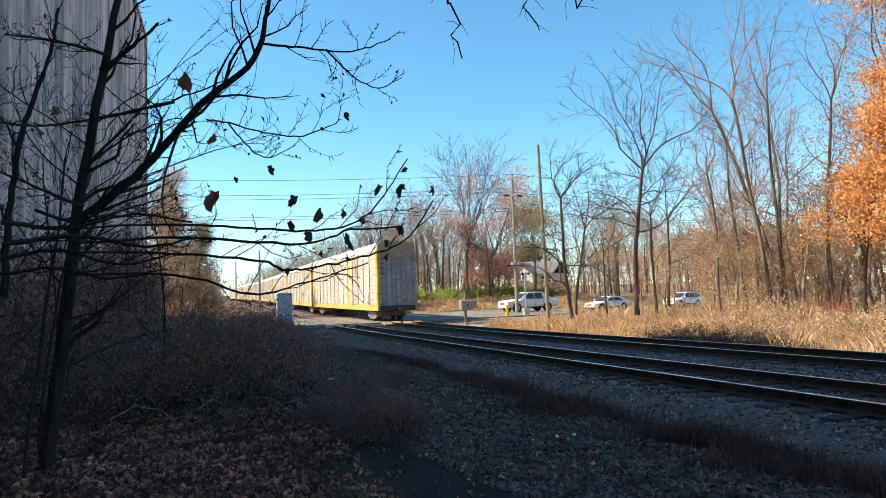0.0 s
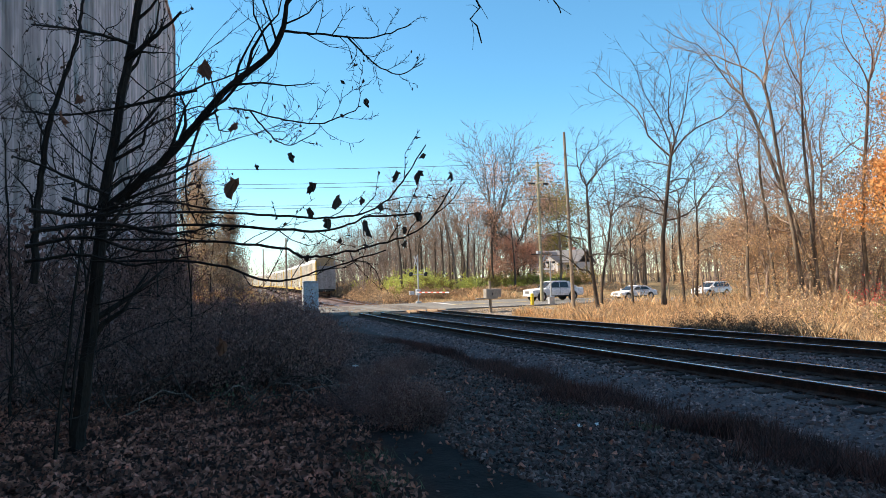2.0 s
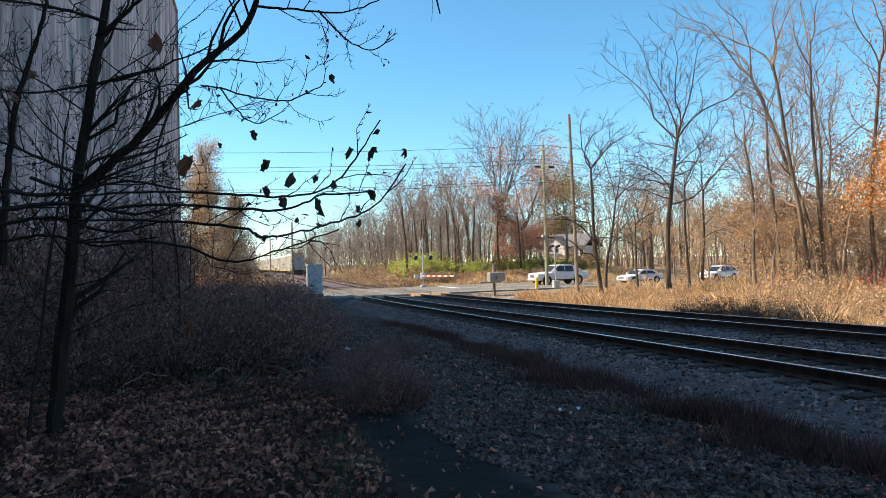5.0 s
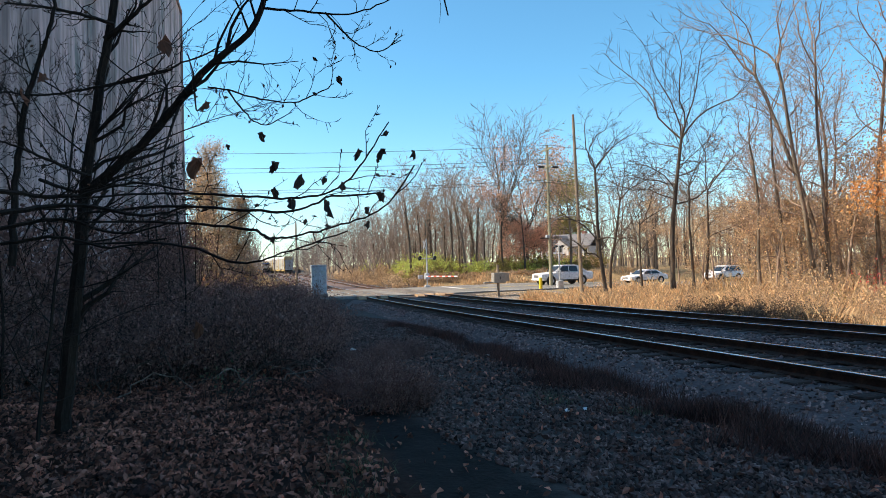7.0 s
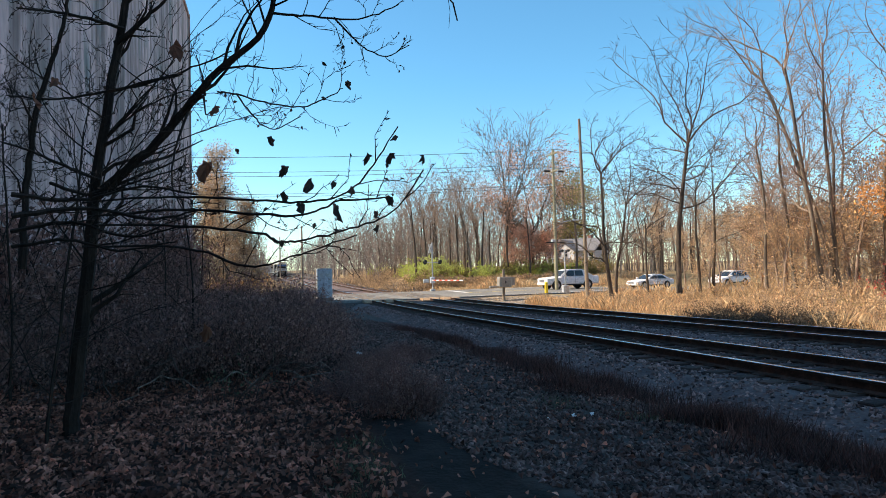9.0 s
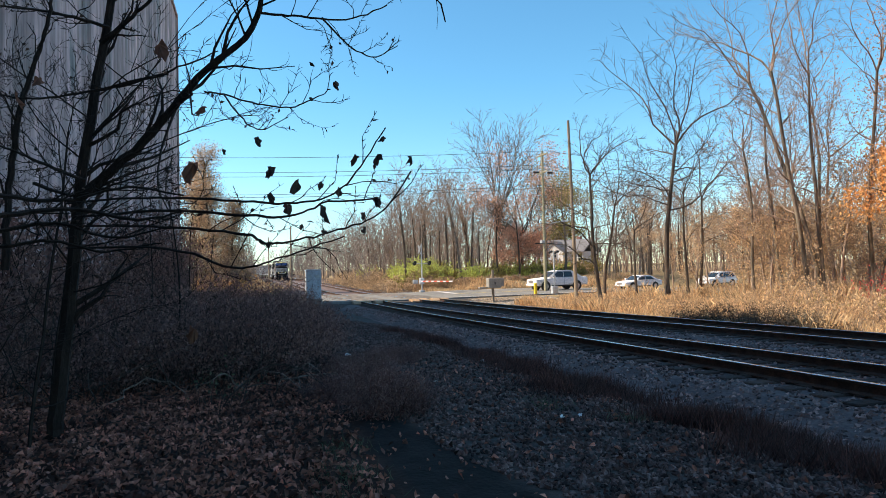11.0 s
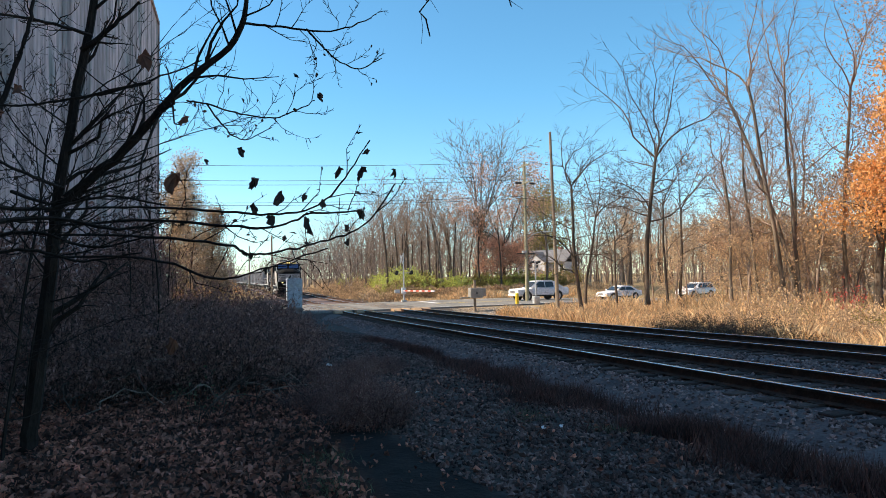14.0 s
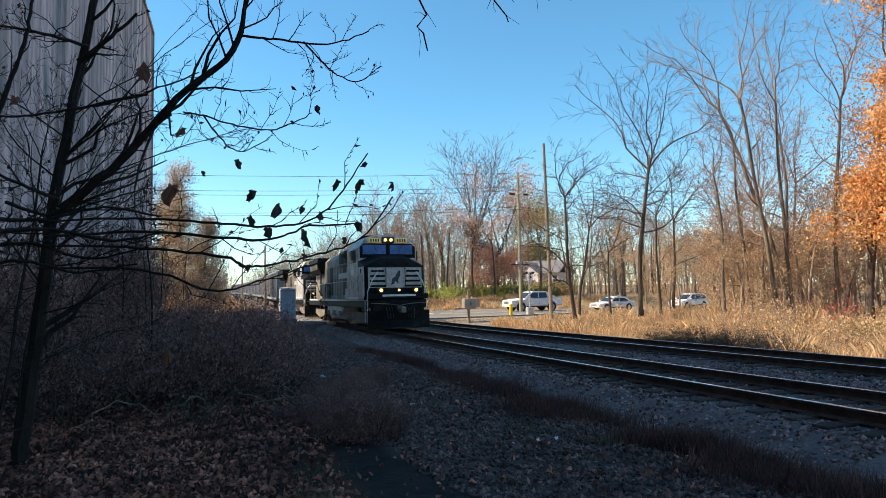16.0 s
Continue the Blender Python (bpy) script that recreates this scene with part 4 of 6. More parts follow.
def autorack():
    """A tall enclosed car carrier; its rear end at local y = 0, its length along +y."""
    t = empty("autorack_railcar")
    L, W = 27.4, 1.5
    part("underframe", box(0, L / 2, 1.05, 3.0, L - 0.6, 0.35, 0.03), M_YELLOWCAR, t)
    for s in (-1, 1):
        part("side_sill", box(s * (W - 0.03), L / 2, 1.02, 0.1, L - 0.5, 0.42, 0.02), M_YELLOWCAR, t)
        n = 14
        step = (L - 1.4) / n
        for k in range(n):
            y0 = 0.7 + k * step
            part("side_panel", corrugated(y0 + 0.03, y0 + step - 0.03, 1.25, 5.3, s * (W - 0.02), 15, 0.016, s), M_PALEYELLOW if k == 4 else M_RACK, t)
        for k in range(n + 1):
            wide = 0.5 if k in (0, n) else 0.1
            part("post", box(s * W, 0.7 + k * step - (0.2 if k == 0 else (-0.2 if k == n else 0)), 3.3, 0.1, wide, 4.2, 0.01), M_YELLOWCAR if k in (0, n) else M_RACK, t)
        part("top_rail", box(s * (W - 0.03), L / 2, 5.38, 0.1, L - 0.4, 0.16, 0.02), M_RACKROOF, t)
        part("red_marking", box(s * (W + 0.03), 7.2, 4.2, 0.02, 0.7, 0.8), M_FADEDMARK, t)
        part("red_marking", box(s * (W + 0.03), 19.2, 4.2, 0.02, 0.7, 0.6), M_FADEDMARK, t)
        part("white_notice", box(s * (W + 0.03), 3.6, 1.9, 0.02, 1.1, 0.9), M_WHITE, t)
    arch = [(-W, 5.4), (-W + 0.01, 5.78), (-1.3, 5.93), (-0.5, 6.02), (0.5, 6.02), (1.3, 5.93), (W - 0.01, 5.78), (W, 5.4)]
    part("roof", prism(arch, 0.25, L - 0.25, "y"), M_RACKROOF, t)
    for e, d in ((0.3, -1), (L - 0.3, 1)):
        door = part("end_door", box(0, e, 3.25, 2 * W - 0.35, 0.08, 4.2, 0.01), M_RACKEND, t, "grey ribbed end doors")
        for k in range(7):
            part("rib", box(-1.14 + 0.38 * k, e + d * 0.06, 3.25, 0.06, 0.06, 4.1), M_RACKEND, door)
        part("end_cap", prism([(a * 0.98, z) for a, z in arch[1:-1]] + [(1.42, 4.75), (-1.42, 4.75)], e - 0.06, e + 0.06, "y"), M_RACKTAN, t)
        for s in (-1, 1):
            part("corner_post", box(s * (W - 0.1), e + d * 0.02, 3.3, 0.26, 0.2, 4.5, 0.02), M_YELLOWCAR if s < 0 else M_RACKEND, t)
        part("coupler", box(0, e + d * 0.55, 0.88, 0.25, 0.8, 0.25, 0.04), M_BLACK, t)
        part("end_sill", box(0, e + d * 0.1, 1.0, 2.7, 0.3, 0.4, 0.03), M_BLACK, t)
    for k in range(10):
        part("ladder_rung", box(-W + 0.3, 0.16, 1.3 + 0.38 * k, 0.4, 0.03, 0.03), M_BLACK, t)
    wheelset_truck(t, 3.2, 2, 0.42)
    wheelset_truck(t, L - 3.2, 2, 0.42)
    return tagged(t, "tall yellow autorack railcar with pale corrugated side panels", "railcar", "receding autorack train")


def locomotive():
    """A wide-nosed six-axle diesel; coupler face at local y = 0, its length along +y."""
    t = empty("locomotive")
    L = 22.3
    part("frame", box(0, L / 2, 1.32, 2.95, L - 1.2, 0.42, 0.04), M_LOCOBLACK, t)
    for s in (-1, 1):
        part("frame_stripe", box(s * 1.485, L / 2, 1.5, 0.02, L - 2, 0.07), M_WHITE, t)
    # pilot and plough
    bm = bmesh.new()
    rows = [[bm.verts.new(p) for p in ((-1.58, 0.5, z), (-0.55, y, z), (0.55, y, z), (1.58, 0.5, z))] for y, z in ((0.02, 0.1), (0.2, 0.5), (0.12, 0.98))]
    back = [[bm.verts.new((v.co.x, v.co.y + 0.06, v.co.z)) for v in r] for r in rows]
    for a, b in zip(rows, rows[1:]):
        for k in range(3):
            bm.faces.new((a[k], a[k + 1], b[k + 1], b[k]))
    for a, b in zip(back, back[1:]):
        for k in range(3):
            bm.faces.new((a[k], b[k], b[k + 1], a[k + 1]))
    for a, b in ((rows[0], back[0]), (rows[-1], back[-1])):
        for k in range(3):
            bm.faces.new((a[k], a[k + 1], b[k + 1], b[k]))
    for k in (0, 3):
        for q in (0, 1):
            bm.faces.new((rows[q][k], rows[q + 1][k], back[q + 1][k], back[q][k]))
    plow = part("plough", bm, M_LOCOBLACK, t, "black snow plough")
    part("plough_edge", box(0, 0.02, 0.14, 1.1, 0.05, 0.05), M_RAIL, plow)
    part("pilot", box(0, 0.75, 1.05, 2.7, 0.35, 1.0, 0.04), M_LOCOBLACK, t)
    part("coupler", box(0, 0.05, 1.02, 0.28, 0.8, 0.3, 0.05), M_TRUCK, t)
    part("coupler_pocket", box(0, 0.54, 1.04, 0.8, 0.1, 0.55, 0.03), M_LOCOBLACK, t)
    part("uncoupling_lever", obj_curve([(-1.4, 0.5, 1.35), (-0.5, 0.45, 1.3), (0.0, 0.3, 1.22), (0.5, 0.45, 1.3), (1.4, 0.5, 1.35)], 0.02), M_TRUCK, t)
    for s in (-1, 1):
        for k in range(4):
            part("step", box(s * 1.38, 1.0 + 0.05 * k, 0.35 + 0.3 * k, 0.34, 0.3, 0.05), M_TRUCK, t)
        part("step_rail", obj_curve([(s * 1.52, 0.8, 0.4), (s * 1.52, 0.8, 1.9), (s * 1.3, 0.75, 2.45), (s * 1.0, 0.7, 2.9)], 0.03), M_WHITE, t)
        part("step_rail", obj_curve([(s * 1.52, 1.3, 0.4), (s * 1.52, 1.3, 2.3)], 0.03), M_WHITE, t)
        for k in range(3):
            part("hose", obj_curve([(s * (0.4 + 0.14 * k), 0.55, 1.25), (s * (0.42 + 0.14 * k), 0.2, 1.05), (s * (0.38 + 0.14 * k), 0.12, 0.6)], 0.028), M_BLACK, t)
        lamp = part("ditch_light_housing", cyl((s * 0.9, 0.5, 1.98), (s * 0.9, 0.85, 1.98), 0.14, n=14), M_BLACK, t)
        part("ditch_light", cyl((s * 0.9, 0.46, 1.98), (s * 0.9, 0.51, 1.98), 0.09, n=14), M_LAMP, lamp, "lit amber ditch light")
    part("anticlimber", box(0, 0.72, 1.68, 3.0, 0.6, 0.26, 0.03), M_LOCOBLACK, t)
    part("centre_marker_light", cyl((0, 0.4, 1.98), (0, 0.46, 1.98), 0.06, n=12), M_LAMP, t)
    # nose
    bm = bmesh.new()
    ring = []
    for y, zt, w in ((1.15, 3.42, 1.42), (1.3, 3.6, 1.57), (2.75, 3.95, 1.57)):
        hip = 1.1
        ring.append([bm.verts.new(p) for p in ((-w, y, 1.5), (-w, y, zt - hip * 0.35), (-w * 0.42, y, zt), (w * 0.42, y, zt), (w, y, zt - hip * 0.35), (w, y, 1.5))])
    bm.faces.new(ring[0])
    bm.faces.new(ring[-1][::-1])
    for a, b in zip(ring, ring[1:]):
        for i in range(6):
            bm.faces.new((a[i], a[(i + 1) % 6], b[(i + 1) % 6], b[i]))
    nose = part("nose", bm, M_LOCOBLACK, t)
    part("nose_emblem", box(0, 1.138, 2.62, 2.8, 0.02, 1.02), M_NOSEWHITE, nose, "dusty white nose panel with black bands")
    for s in (-1, 1):
        for k in range(4):
            part("nose_band", box(s * 0.92, 1.122, 2.2 + 0.25 * k, 0.86 - 0.06 * k, 0.02, 0.1), M_LOCOBLACK, nose, "black nose band")
        part("nose_grab", obj_curve([(s * 0.5, 1.1, 2.15), (s * 0.5, 1.06, 2.3), (s * 0.5, 1.06, 3.0), (s * 0.5, 1.1, 3.1)], 0.022), M_LOCOBLACK, nose)
    part("emblem_figure", prism([(-0.22, 2.25), (-0.08, 2.3), (0.0, 2.45), (0.16, 2.3), (0.14, 2.52), (0.26, 2.72), (0.24, 3.0), (0.12, 2.9), (0.0, 2.68), (-0.16, 2.56)], 1.10, 1.122, "y"), M_BLACK, nose)
    part("nose_door", box(0.35, 1.2, 3.36, 0.55, 0.12, 0.06, 0.02), M_LOCOBLACK, nose)
    # cab
    cab_o = [(-1.56, 1.5), (1.56, 1.5), (1.56, 4.25), (1.15, 4.78), (0.6, 4.92), (-0.6, 4.92), (-1.15, 4.78), (-1.56, 4.25)]
    cab = part("cab", prism(cab_o, 2.6, 5.6, "y"), M_LOCOGREY, t)
    part("cab_front", prism([(x * 0.985, z) for x, z in cab_o], 2.57, 2.6, "y"), M_LOCOGREY, t, "weathered grey cab front")
    part("window_surround", prism([(-1.5, 3.7), (1.5, 3.7), (1.5, 4.28), (1.3, 4.46), (-1.3, 4.46), (-1.5, 4.28)], 2.55, 2.572, "y"), M_LOCOBLACK, cab)
    for s in (-1, 1):
        f = part("windscreen", box(s * 0.73, 2.54, 4.14, 1.24, 0.04, 0.5, 0.01), M_SKYGLASS, cab)
        part("wiper", box(s * 0.7, 2.505, 4.25, 0.03, 0.02, 0.5, 0, Matrix.Rotation(radians(25 * s), 4, "Y")), M_BLACK, f)
        part("number_board", box(s * 0.72, 2.5, 4.62, 0.62, 0.12, 0.24, 0.02), M_LAMPDIM, cab, "lit yellow number board")
        for k in range(4):
            part("number_bar", box(s * 0.72 - 0.2 + 0.13 * k, 2.43, 4.62, 0.07, 0.02, 0.16), M_BLACK, cab)
        for y0, y1 in ((3.3, 4.0), (4.15, 4.85)):
            part("side_window", box(s * 1.565, (y0 + y1) / 2, 3.85, 0.04, y1 - y0, 0.7, 0.01), M_GLASS, cab)
        part("cab_door", box(s * 1.565, 5.2, 2.6, 0.03, 0.6, 1.9, 0.01), M_LOCOGREY, cab)
        part("number_bar", box(s * 1.575, 4.0, 3.0, 0.02, 0.9, 0.25), M_WHITE, cab)
        part("mirror", box(s * 1.72, 3.15, 3.85, 0.22, 0.05, 0.5, 0.01), M_BLACK, cab)
        part("headlight", cyl((s * 0.15, 2.38, 4.64), (s * 0.15, 2.5, 4.64), 0.085, n=14), M_LAMP, cab, "lit headlight")
    part("headlight_housing", box(0, 2.52, 4.64, 0.66, 0.16, 0.34, 0.04), M_BLACK, cab)
    part("horn", box(0.3, 4.2, 4.99, 0.6, 0.3, 0.16, 0.04), M_STEEL, cab)
    part("air_conditioner", box(-0.3, 5.0, 4.96, 1.2, 0.9, 0.22, 0.05), M_LOCOBLACK, cab)
    part("class_light", cyl((0.95, 1.12, 1.72), (0.95, 1.16, 1.72), 0.07, n=10), M_REDMARK, t, "red marker light")
    part("pilot_stripe", box(0, 0.41, 1.72, 1.7, 0.02, 0.1), M_WHITE, t)
    for s in (-1, 1):
        part("grab_iron", obj_curve([(s * 1.58, 1.25, 1.7), (s * 1.6, 1.25, 2.9)], 0.02), M_WHITE, t)
        part("cab_stripe", box(s * 1.57, 4.1, 1.62, 0.02, 2.9, 0.08), M_WHITE, cab)
        for k in range(3):
            part("cab_panel", box(s * 1.57, 3.1 + 0.62 * k, 2.3, 0.02, 0.54, 0.95, 0.005), M_LOCOGREY, cab)
        # Pale panels put the grazing light into the nose side's colour.
        part("nose_side", box(s * 1.575, 1.97, 2.37, 0.02, 1.25, 1.66, 0.004), M_LOCOGREY, nose, "weathered grey nose side, pale for grazing light")
        part("battery_box", box(s * 1.2, 6.4, 1.85, 0.4, 1.4, 0.65, 0.02), M_LOCOGREY, t)
        part("sand_filler", box(s * 1.575, 2.0, 3.0, 0.03, 0.3, 0.25, 0.01), M_LOCOBLACK, t)
        for k in range(5):
            part("reservoir", cyl((s * 1.2, 8.4 + 1.05 * k, 0.72), (s * 1.2, 9.3 + 1.05 * k, 0.72), 0.2, n=12), M_LOCOGREY if k % 2 else M_TRUCK, t)
    # hood
    hood = part("long_hood", prism([(-0.98, 1.5), (0.98, 1.5), (0.98, 4.2), (0.7, 4.5), (-0.7, 4.5), (-0.98, 4.2)], 5.6, 21.2, "y"), M_HOOD, t)
    for k in range(14):
        for s in (-1, 1):
            part("hood_door", box(s * 1.0, 6.3 + 0.95 * k, 2.75, 0.05, 0.84, 1.9, 0.015), M_HOOD if k % 5 != 3 else M_LOCOBLACK, hood)
            part("door_latch", box(s * 1.03, 6.62 + 0.95 * k, 2.75, 0.03, 0.05, 0.25), M_BLACK, hood)
    part("dynamic_brake_box", box(0, 7.4, 3.95, 2.9, 2.6, 0.95, 0.08), M_HOOD, t)
    for s in (-1, 1):
        for k in range(6):
            part("brake_louvre", box(s * 1.46, 6.4 + 0.4 * k, 3.95, 0.03, 0.26, 0.6), M_LOCOBLACK, t)
            part("radiator_louvre", box(s * 1.5, 17.3 + 0.6 * k, 3.95, 0.08, 0.4, 0.5, 0.01), M_HOOD, t)
        part("walkway", box(s * 1.22, 13.4, 1.56, 0.5, 15.6, 0.05), M_TRUCK, t)
        part("hand_brake_cabinet", box(s * 1.2, 15.2, 2.1, 0.35, 1.1, 1.0, 0.03), M_HOOD, t)
    part("radiator", prism([(-1.3, 3.4), (1.3, 3.4), (1.55, 4.1), (1.5, 4.55), (-1.5, 4.55), (-1.55, 4.1)], 16.8, 21.1, "y"), M_LOCOBLACK, t)
    part("exhaust", box(0, 12.5, 4.42, 0.9, 1.4, 0.3, 0.05), M_BLACK, t)
    for s in (-1, 1):
        part("side_lettering", box(s * 1.04, 9.3, 3.0, 0.02, 3.6, 0.34), M_NOSEWHITE, hood)
        part("handrail", obj_curve([(s * 1.45, 5.7, 2.55)] + [(s * 1.45, 5.8 + 1.9 * k, 2.6) for k in range(9)], 0.022), M_LOCOGREY, t)
        for k in range(9):
            part("stanchion", cyl((s * 1.45, 5.8 + 1.9 * k, 1.5), (s * 1.45, 5.8 + 1.9 * k, 2.6), 0.02, n=6), M_LOCOGREY, t)
        part("air_tank", cyl((s * 1.15, 7.9, 1.0), (s * 1.15, 13.8, 1.0), 0.17, n=12), M_LOCOGREY, t)
    part("fuel_tank", prism([(-1.35, 1.1), (-1.35, 0.7), (-1.1, 0.32), (1.1, 0.32), (1.35, 0.7), (1.35, 1.1)], 8.2, 13.6, "y"), M_LOCOGREY, t)
    wheelset_truck(t, 4.3, 3, 0.53, base=1.9)
    wheelset_truck(t, L - 4.3, 3, 0.53, base=1.9)
    return tagged(t, "black and grey wide-nosed diesel freight locomotive with lit headlights", "locomotive", "approaching freight train")


def hopper():
    t = empty("hopper_railcar")
    L = 16.0
    body = prism([(0.5, 1.6), (0.9, 1.3), (L - 0.9, 1.3), (L - 0.5, 1.6), (L - 0.3, 4.3), (L - 0.3, 4.5), (0.3, 4.5), (0.3, 4.3)], -1.5, 1.5)
    part("hopper_body", body, M_HOPPER, t)
    for s in (-1, 1):
        for k in range(12):
            part("rib", box(s * 1.54, 0.8 + k * (L - 1.6) / 11, 2.95, 0.09, 0.1, 2.9, 0.01), M_HOPPER, t)
        part("top_chord", box(s * 1.52, L / 2, 4.48, 0.14, L - 0.5, 0.16, 0.02), M_HOPPER, t)
        part("side_sill", box(s * 1.5, L / 2, 1.35, 0.12, L - 0.4, 0.3, 0.02), M_HOPPER, t)
    part("centre_sill", box(0, L / 2, 0.95, 0.5, L, 0.4, 0.03), M_BLACK, t)
    wheelset_truck(t, 2.0, 2, 0.42)
    wheelset_truck(t, L - 2.0, 2, 0.42)
    return tagged(t, "grey ribbed steel open-top hopper railcar", "railcar", "approaching freight train")


def on_track(y, length, xc):
    """Pose of a vehicle whose near end is at y, following the track."""
    x0, x1 = track_x(y, xc), track_x(y + length, xc)
    z0, z1 = rail_z(y), rail_z(y + length)
    return pose(x0, y, z0, math.degrees(math.atan2(z1 - z0, length)), 0, math.degrees(math.atan2(x0 - x1, length)))


# ---- sapling close to the camera ----
BOUGHS = {
    "trunk": [(-2.06, 7.88, 0.75), (-2.02, 7.86, 1.27), (-1.82, 7.72, 2.86), (-1.75, 7.65, 3.55), (-1.52, 7.51, 4.79), (-1.32, 7.38, 5.86)],
    "limb": [(-1.75, 7.65, 3.35), (-1.1, 7.34, 3.89), (-0.55, 7.05, 4.5), (-0.02, 6.77, 4.95), (0.12, 6.55, 5.5)],
    "top_right": [(0.06, 6.54, 5.02), (0.35, 6.27, 4.92), (0.8, 5.96, 4.8), (1.12, 5.68, 4.85)],
    "arc": [(0.6, 6.09, 4.85), (0.76, 5.92, 4.6), (0.98, 5.73, 4.4), (1.18, 5.55, 4.45)],
    "leafy": [(-0.48, 6.9, 4.33), (-0.28, 6.5, 4.2), (0.02, 6.0, 4.0), (0.28, 5.6, 3.89), (0.43, 5.3, 3.88), (0.55, 5.13, 3.92)],
    "hook": [(-0.28, 6.5, 4.2), (-0.13, 6.2, 3.93), (0.04, 6.0, 3.77), (0.27, 5.8, 3.85)],
    "mid": [(-1.84, 7.5, 3.27), (-0.92, 6.2, 3.19), (-0.24, 5.2, 3.07), (0.13, 4.6, 2.98), (0.41, 4.15, 2.98), (0.55, 3.95, 3.1), (0.72, 3.9, 3.36)],
    "long": [(-1.79, 7.5, 3.13), (-0.71, 5.9, 3.05), (-0.13, 5.0, 2.94), (0.19, 4.5, 2.89), (0.4, 4.1, 2.94), (0.68, 3.9, 2.94)],
    "droop": [(-1.79, 7.5, 3.04), (-0.71, 5.9, 2.92), (-0.09, 5.0, 2.8), (0.04, 4.7, 2.73), (0.2, 4.4, 2.72), (0.45, 4.0, 2.77), (0.66, 3.8, 2.85), (0.84, 3.79, 3.09)],
    "low": [(-1.84, 7.5, 2.82), (-0.7, 5.8, 2.74), (-0.17, 4.9, 2.56), (0.12, 4.5, 2.62), (0.48, 4.0, 2.73)],
    "stem_left": [(-2.19, 6.9, 2.6), (-2.18, 7.0, 3.37), (-2.1, 7.0, 4.06), (-1.98, 7.0, 4.51), (-1.84, 6.9, 4.88), (-1.78, 6.9, 5.31)],
    "left_high": [(-1.42, 7.4, 5.07), (-1.8, 7.0, 5.03), (-2.16, 6.7, 4.94)],
    "left_mid": [(-0.74, 6.3, 4.31), (-1.43, 6.6, 4.19), (-1.93, 6.8, 4.15), (-2.21, 6.6, 4.12)],
    "left_low": [(-1.68, 7.5, 3.51), (-1.88, 7.1, 3.58), (-2.1, 6.9, 3.68), (-2.29, 6.7, 3.73)],
    "back": [(-1.55, 7.4, 4.41), (-1.09, 6.8, 4.35), (-0.66, 6.4, 4.4), (-0.31, 6.2, 4.51)],
    "elbow": [(-0.76, 7.0, 4.14), (-0.85, 6.7, 3.69), (-0.84, 6.4, 3.31), (-0.73, 6.2, 3.08)],
    "side": [(-1.6, 7.5, 3.97), (-1.18, 7.0, 4.15), (-0.8, 6.8, 4.28), (-0.56, 6.6, 4.21)],
    "fork": [(-1.51, 7.47, 4.93), (-1.23, 7.31, 5.12), (-0.94, 7.15, 5.37)],
    "tangle_a": [(-1.97, 6.0, 3.18), (-1.56, 6.2, 3.16), (-1.05, 6.2, 3.28), (-0.58, 5.9, 3.18)],
    "tangle_b": [(-1.9, 5.8, 2.99), (-1.47, 6.0, 3.07), (-0.92, 5.9, 2.98), (-0.56, 5.7, 3.03)],
    "tangle_c": [(-2.11, 6.4, 2.91), (-1.65, 6.4, 2.99), (-1.18, 6.2, 2.85), (-0.68, 6.0, 2.93)],
    "tangle_d": [(-1.93, 6.8, 3.38), (-1.53, 6.6, 3.25), (-1.13, 6.4, 3.35), (-0.74, 6.2, 3.45)],
    "tangle_e": [(-2.17, 6.6, 2.79), (-1.72, 6.5, 2.84), (-1.27, 6.4, 2.74), (-0.79, 6.2, 2.8)],
    "rake": [(-1.8, 7.62, 3.22), (-1.29, 7.22, 3.67), (-0.57, 6.83, 3.93), (0.11, 6.57, 4.12)],
}
RADII = {"stem_left": 0.034, "left_high": 0.02, "left_mid": 0.018, "left_low": 0.02, "back": 0.018, "elbow": 0.013, "side": 0.013, "trunk": 0.088, "limb": 0.056, "top_right": 0.016, "arc": 0.011, "leafy": 0.011, "mid": 0.012, "long": 0.014, "droop": 0.012, "low": 0.012, "fork": 0.034, "tangle_a": 0.02, "tangle_b": 0.022, "tangle_c": 0.02, "tangle_d": 0.017, "tangle_e": 0.018}
TWIGGY = {"stem_left": 0.22, "left_high": 0.4, "left_mid": 0.34, "left_low": 0.4, "back": 0.36, "trunk": 0.26, "limb": 0.4, "top_right": 0.34, "arc": 0.34, "leafy": 0.3, "hook": 0.3, "mid": 0.12, "long": 0.12, "droop": 0.11, "low": 0.13, "tangle_a": 0.26, "tangle_b": 0.26, "tangle_c": 0.26, "tangle_d": 0.26, "tangle_e": 0.26}


def refine(rng, pts, r, n=6, jag=0.01):
    """A smooth bough through a few guide points, with slight kinks."""
    P = [Vector(p) for p in pts]
    Q = [P[0] * 2 - P[1]] + P + [P[-1] * 2 - P[-2]]
    out = []
    for i in range(len(P) - 1):
        a, b, c, d = Q[i:i + 4]
        for k in range(n):
            t = k / n
            v = 0.5 * (2 * b + (c - a) * t + (2 * a - 5 * b + 4 * c - d) * t * t + (3 * b - a - 3 * c + d) * t ** 3)
            if k or i:
                v += Vector((rng.gauss(0, jag), rng.gauss(0, jag), rng.gauss(0, jag)))
            out.append(v)
    out.append(P[-1])
    m = len(out) - 1
    return out, [max(r * (1 - 0.62 * i / m), 0.003) for i in range(m + 1)]


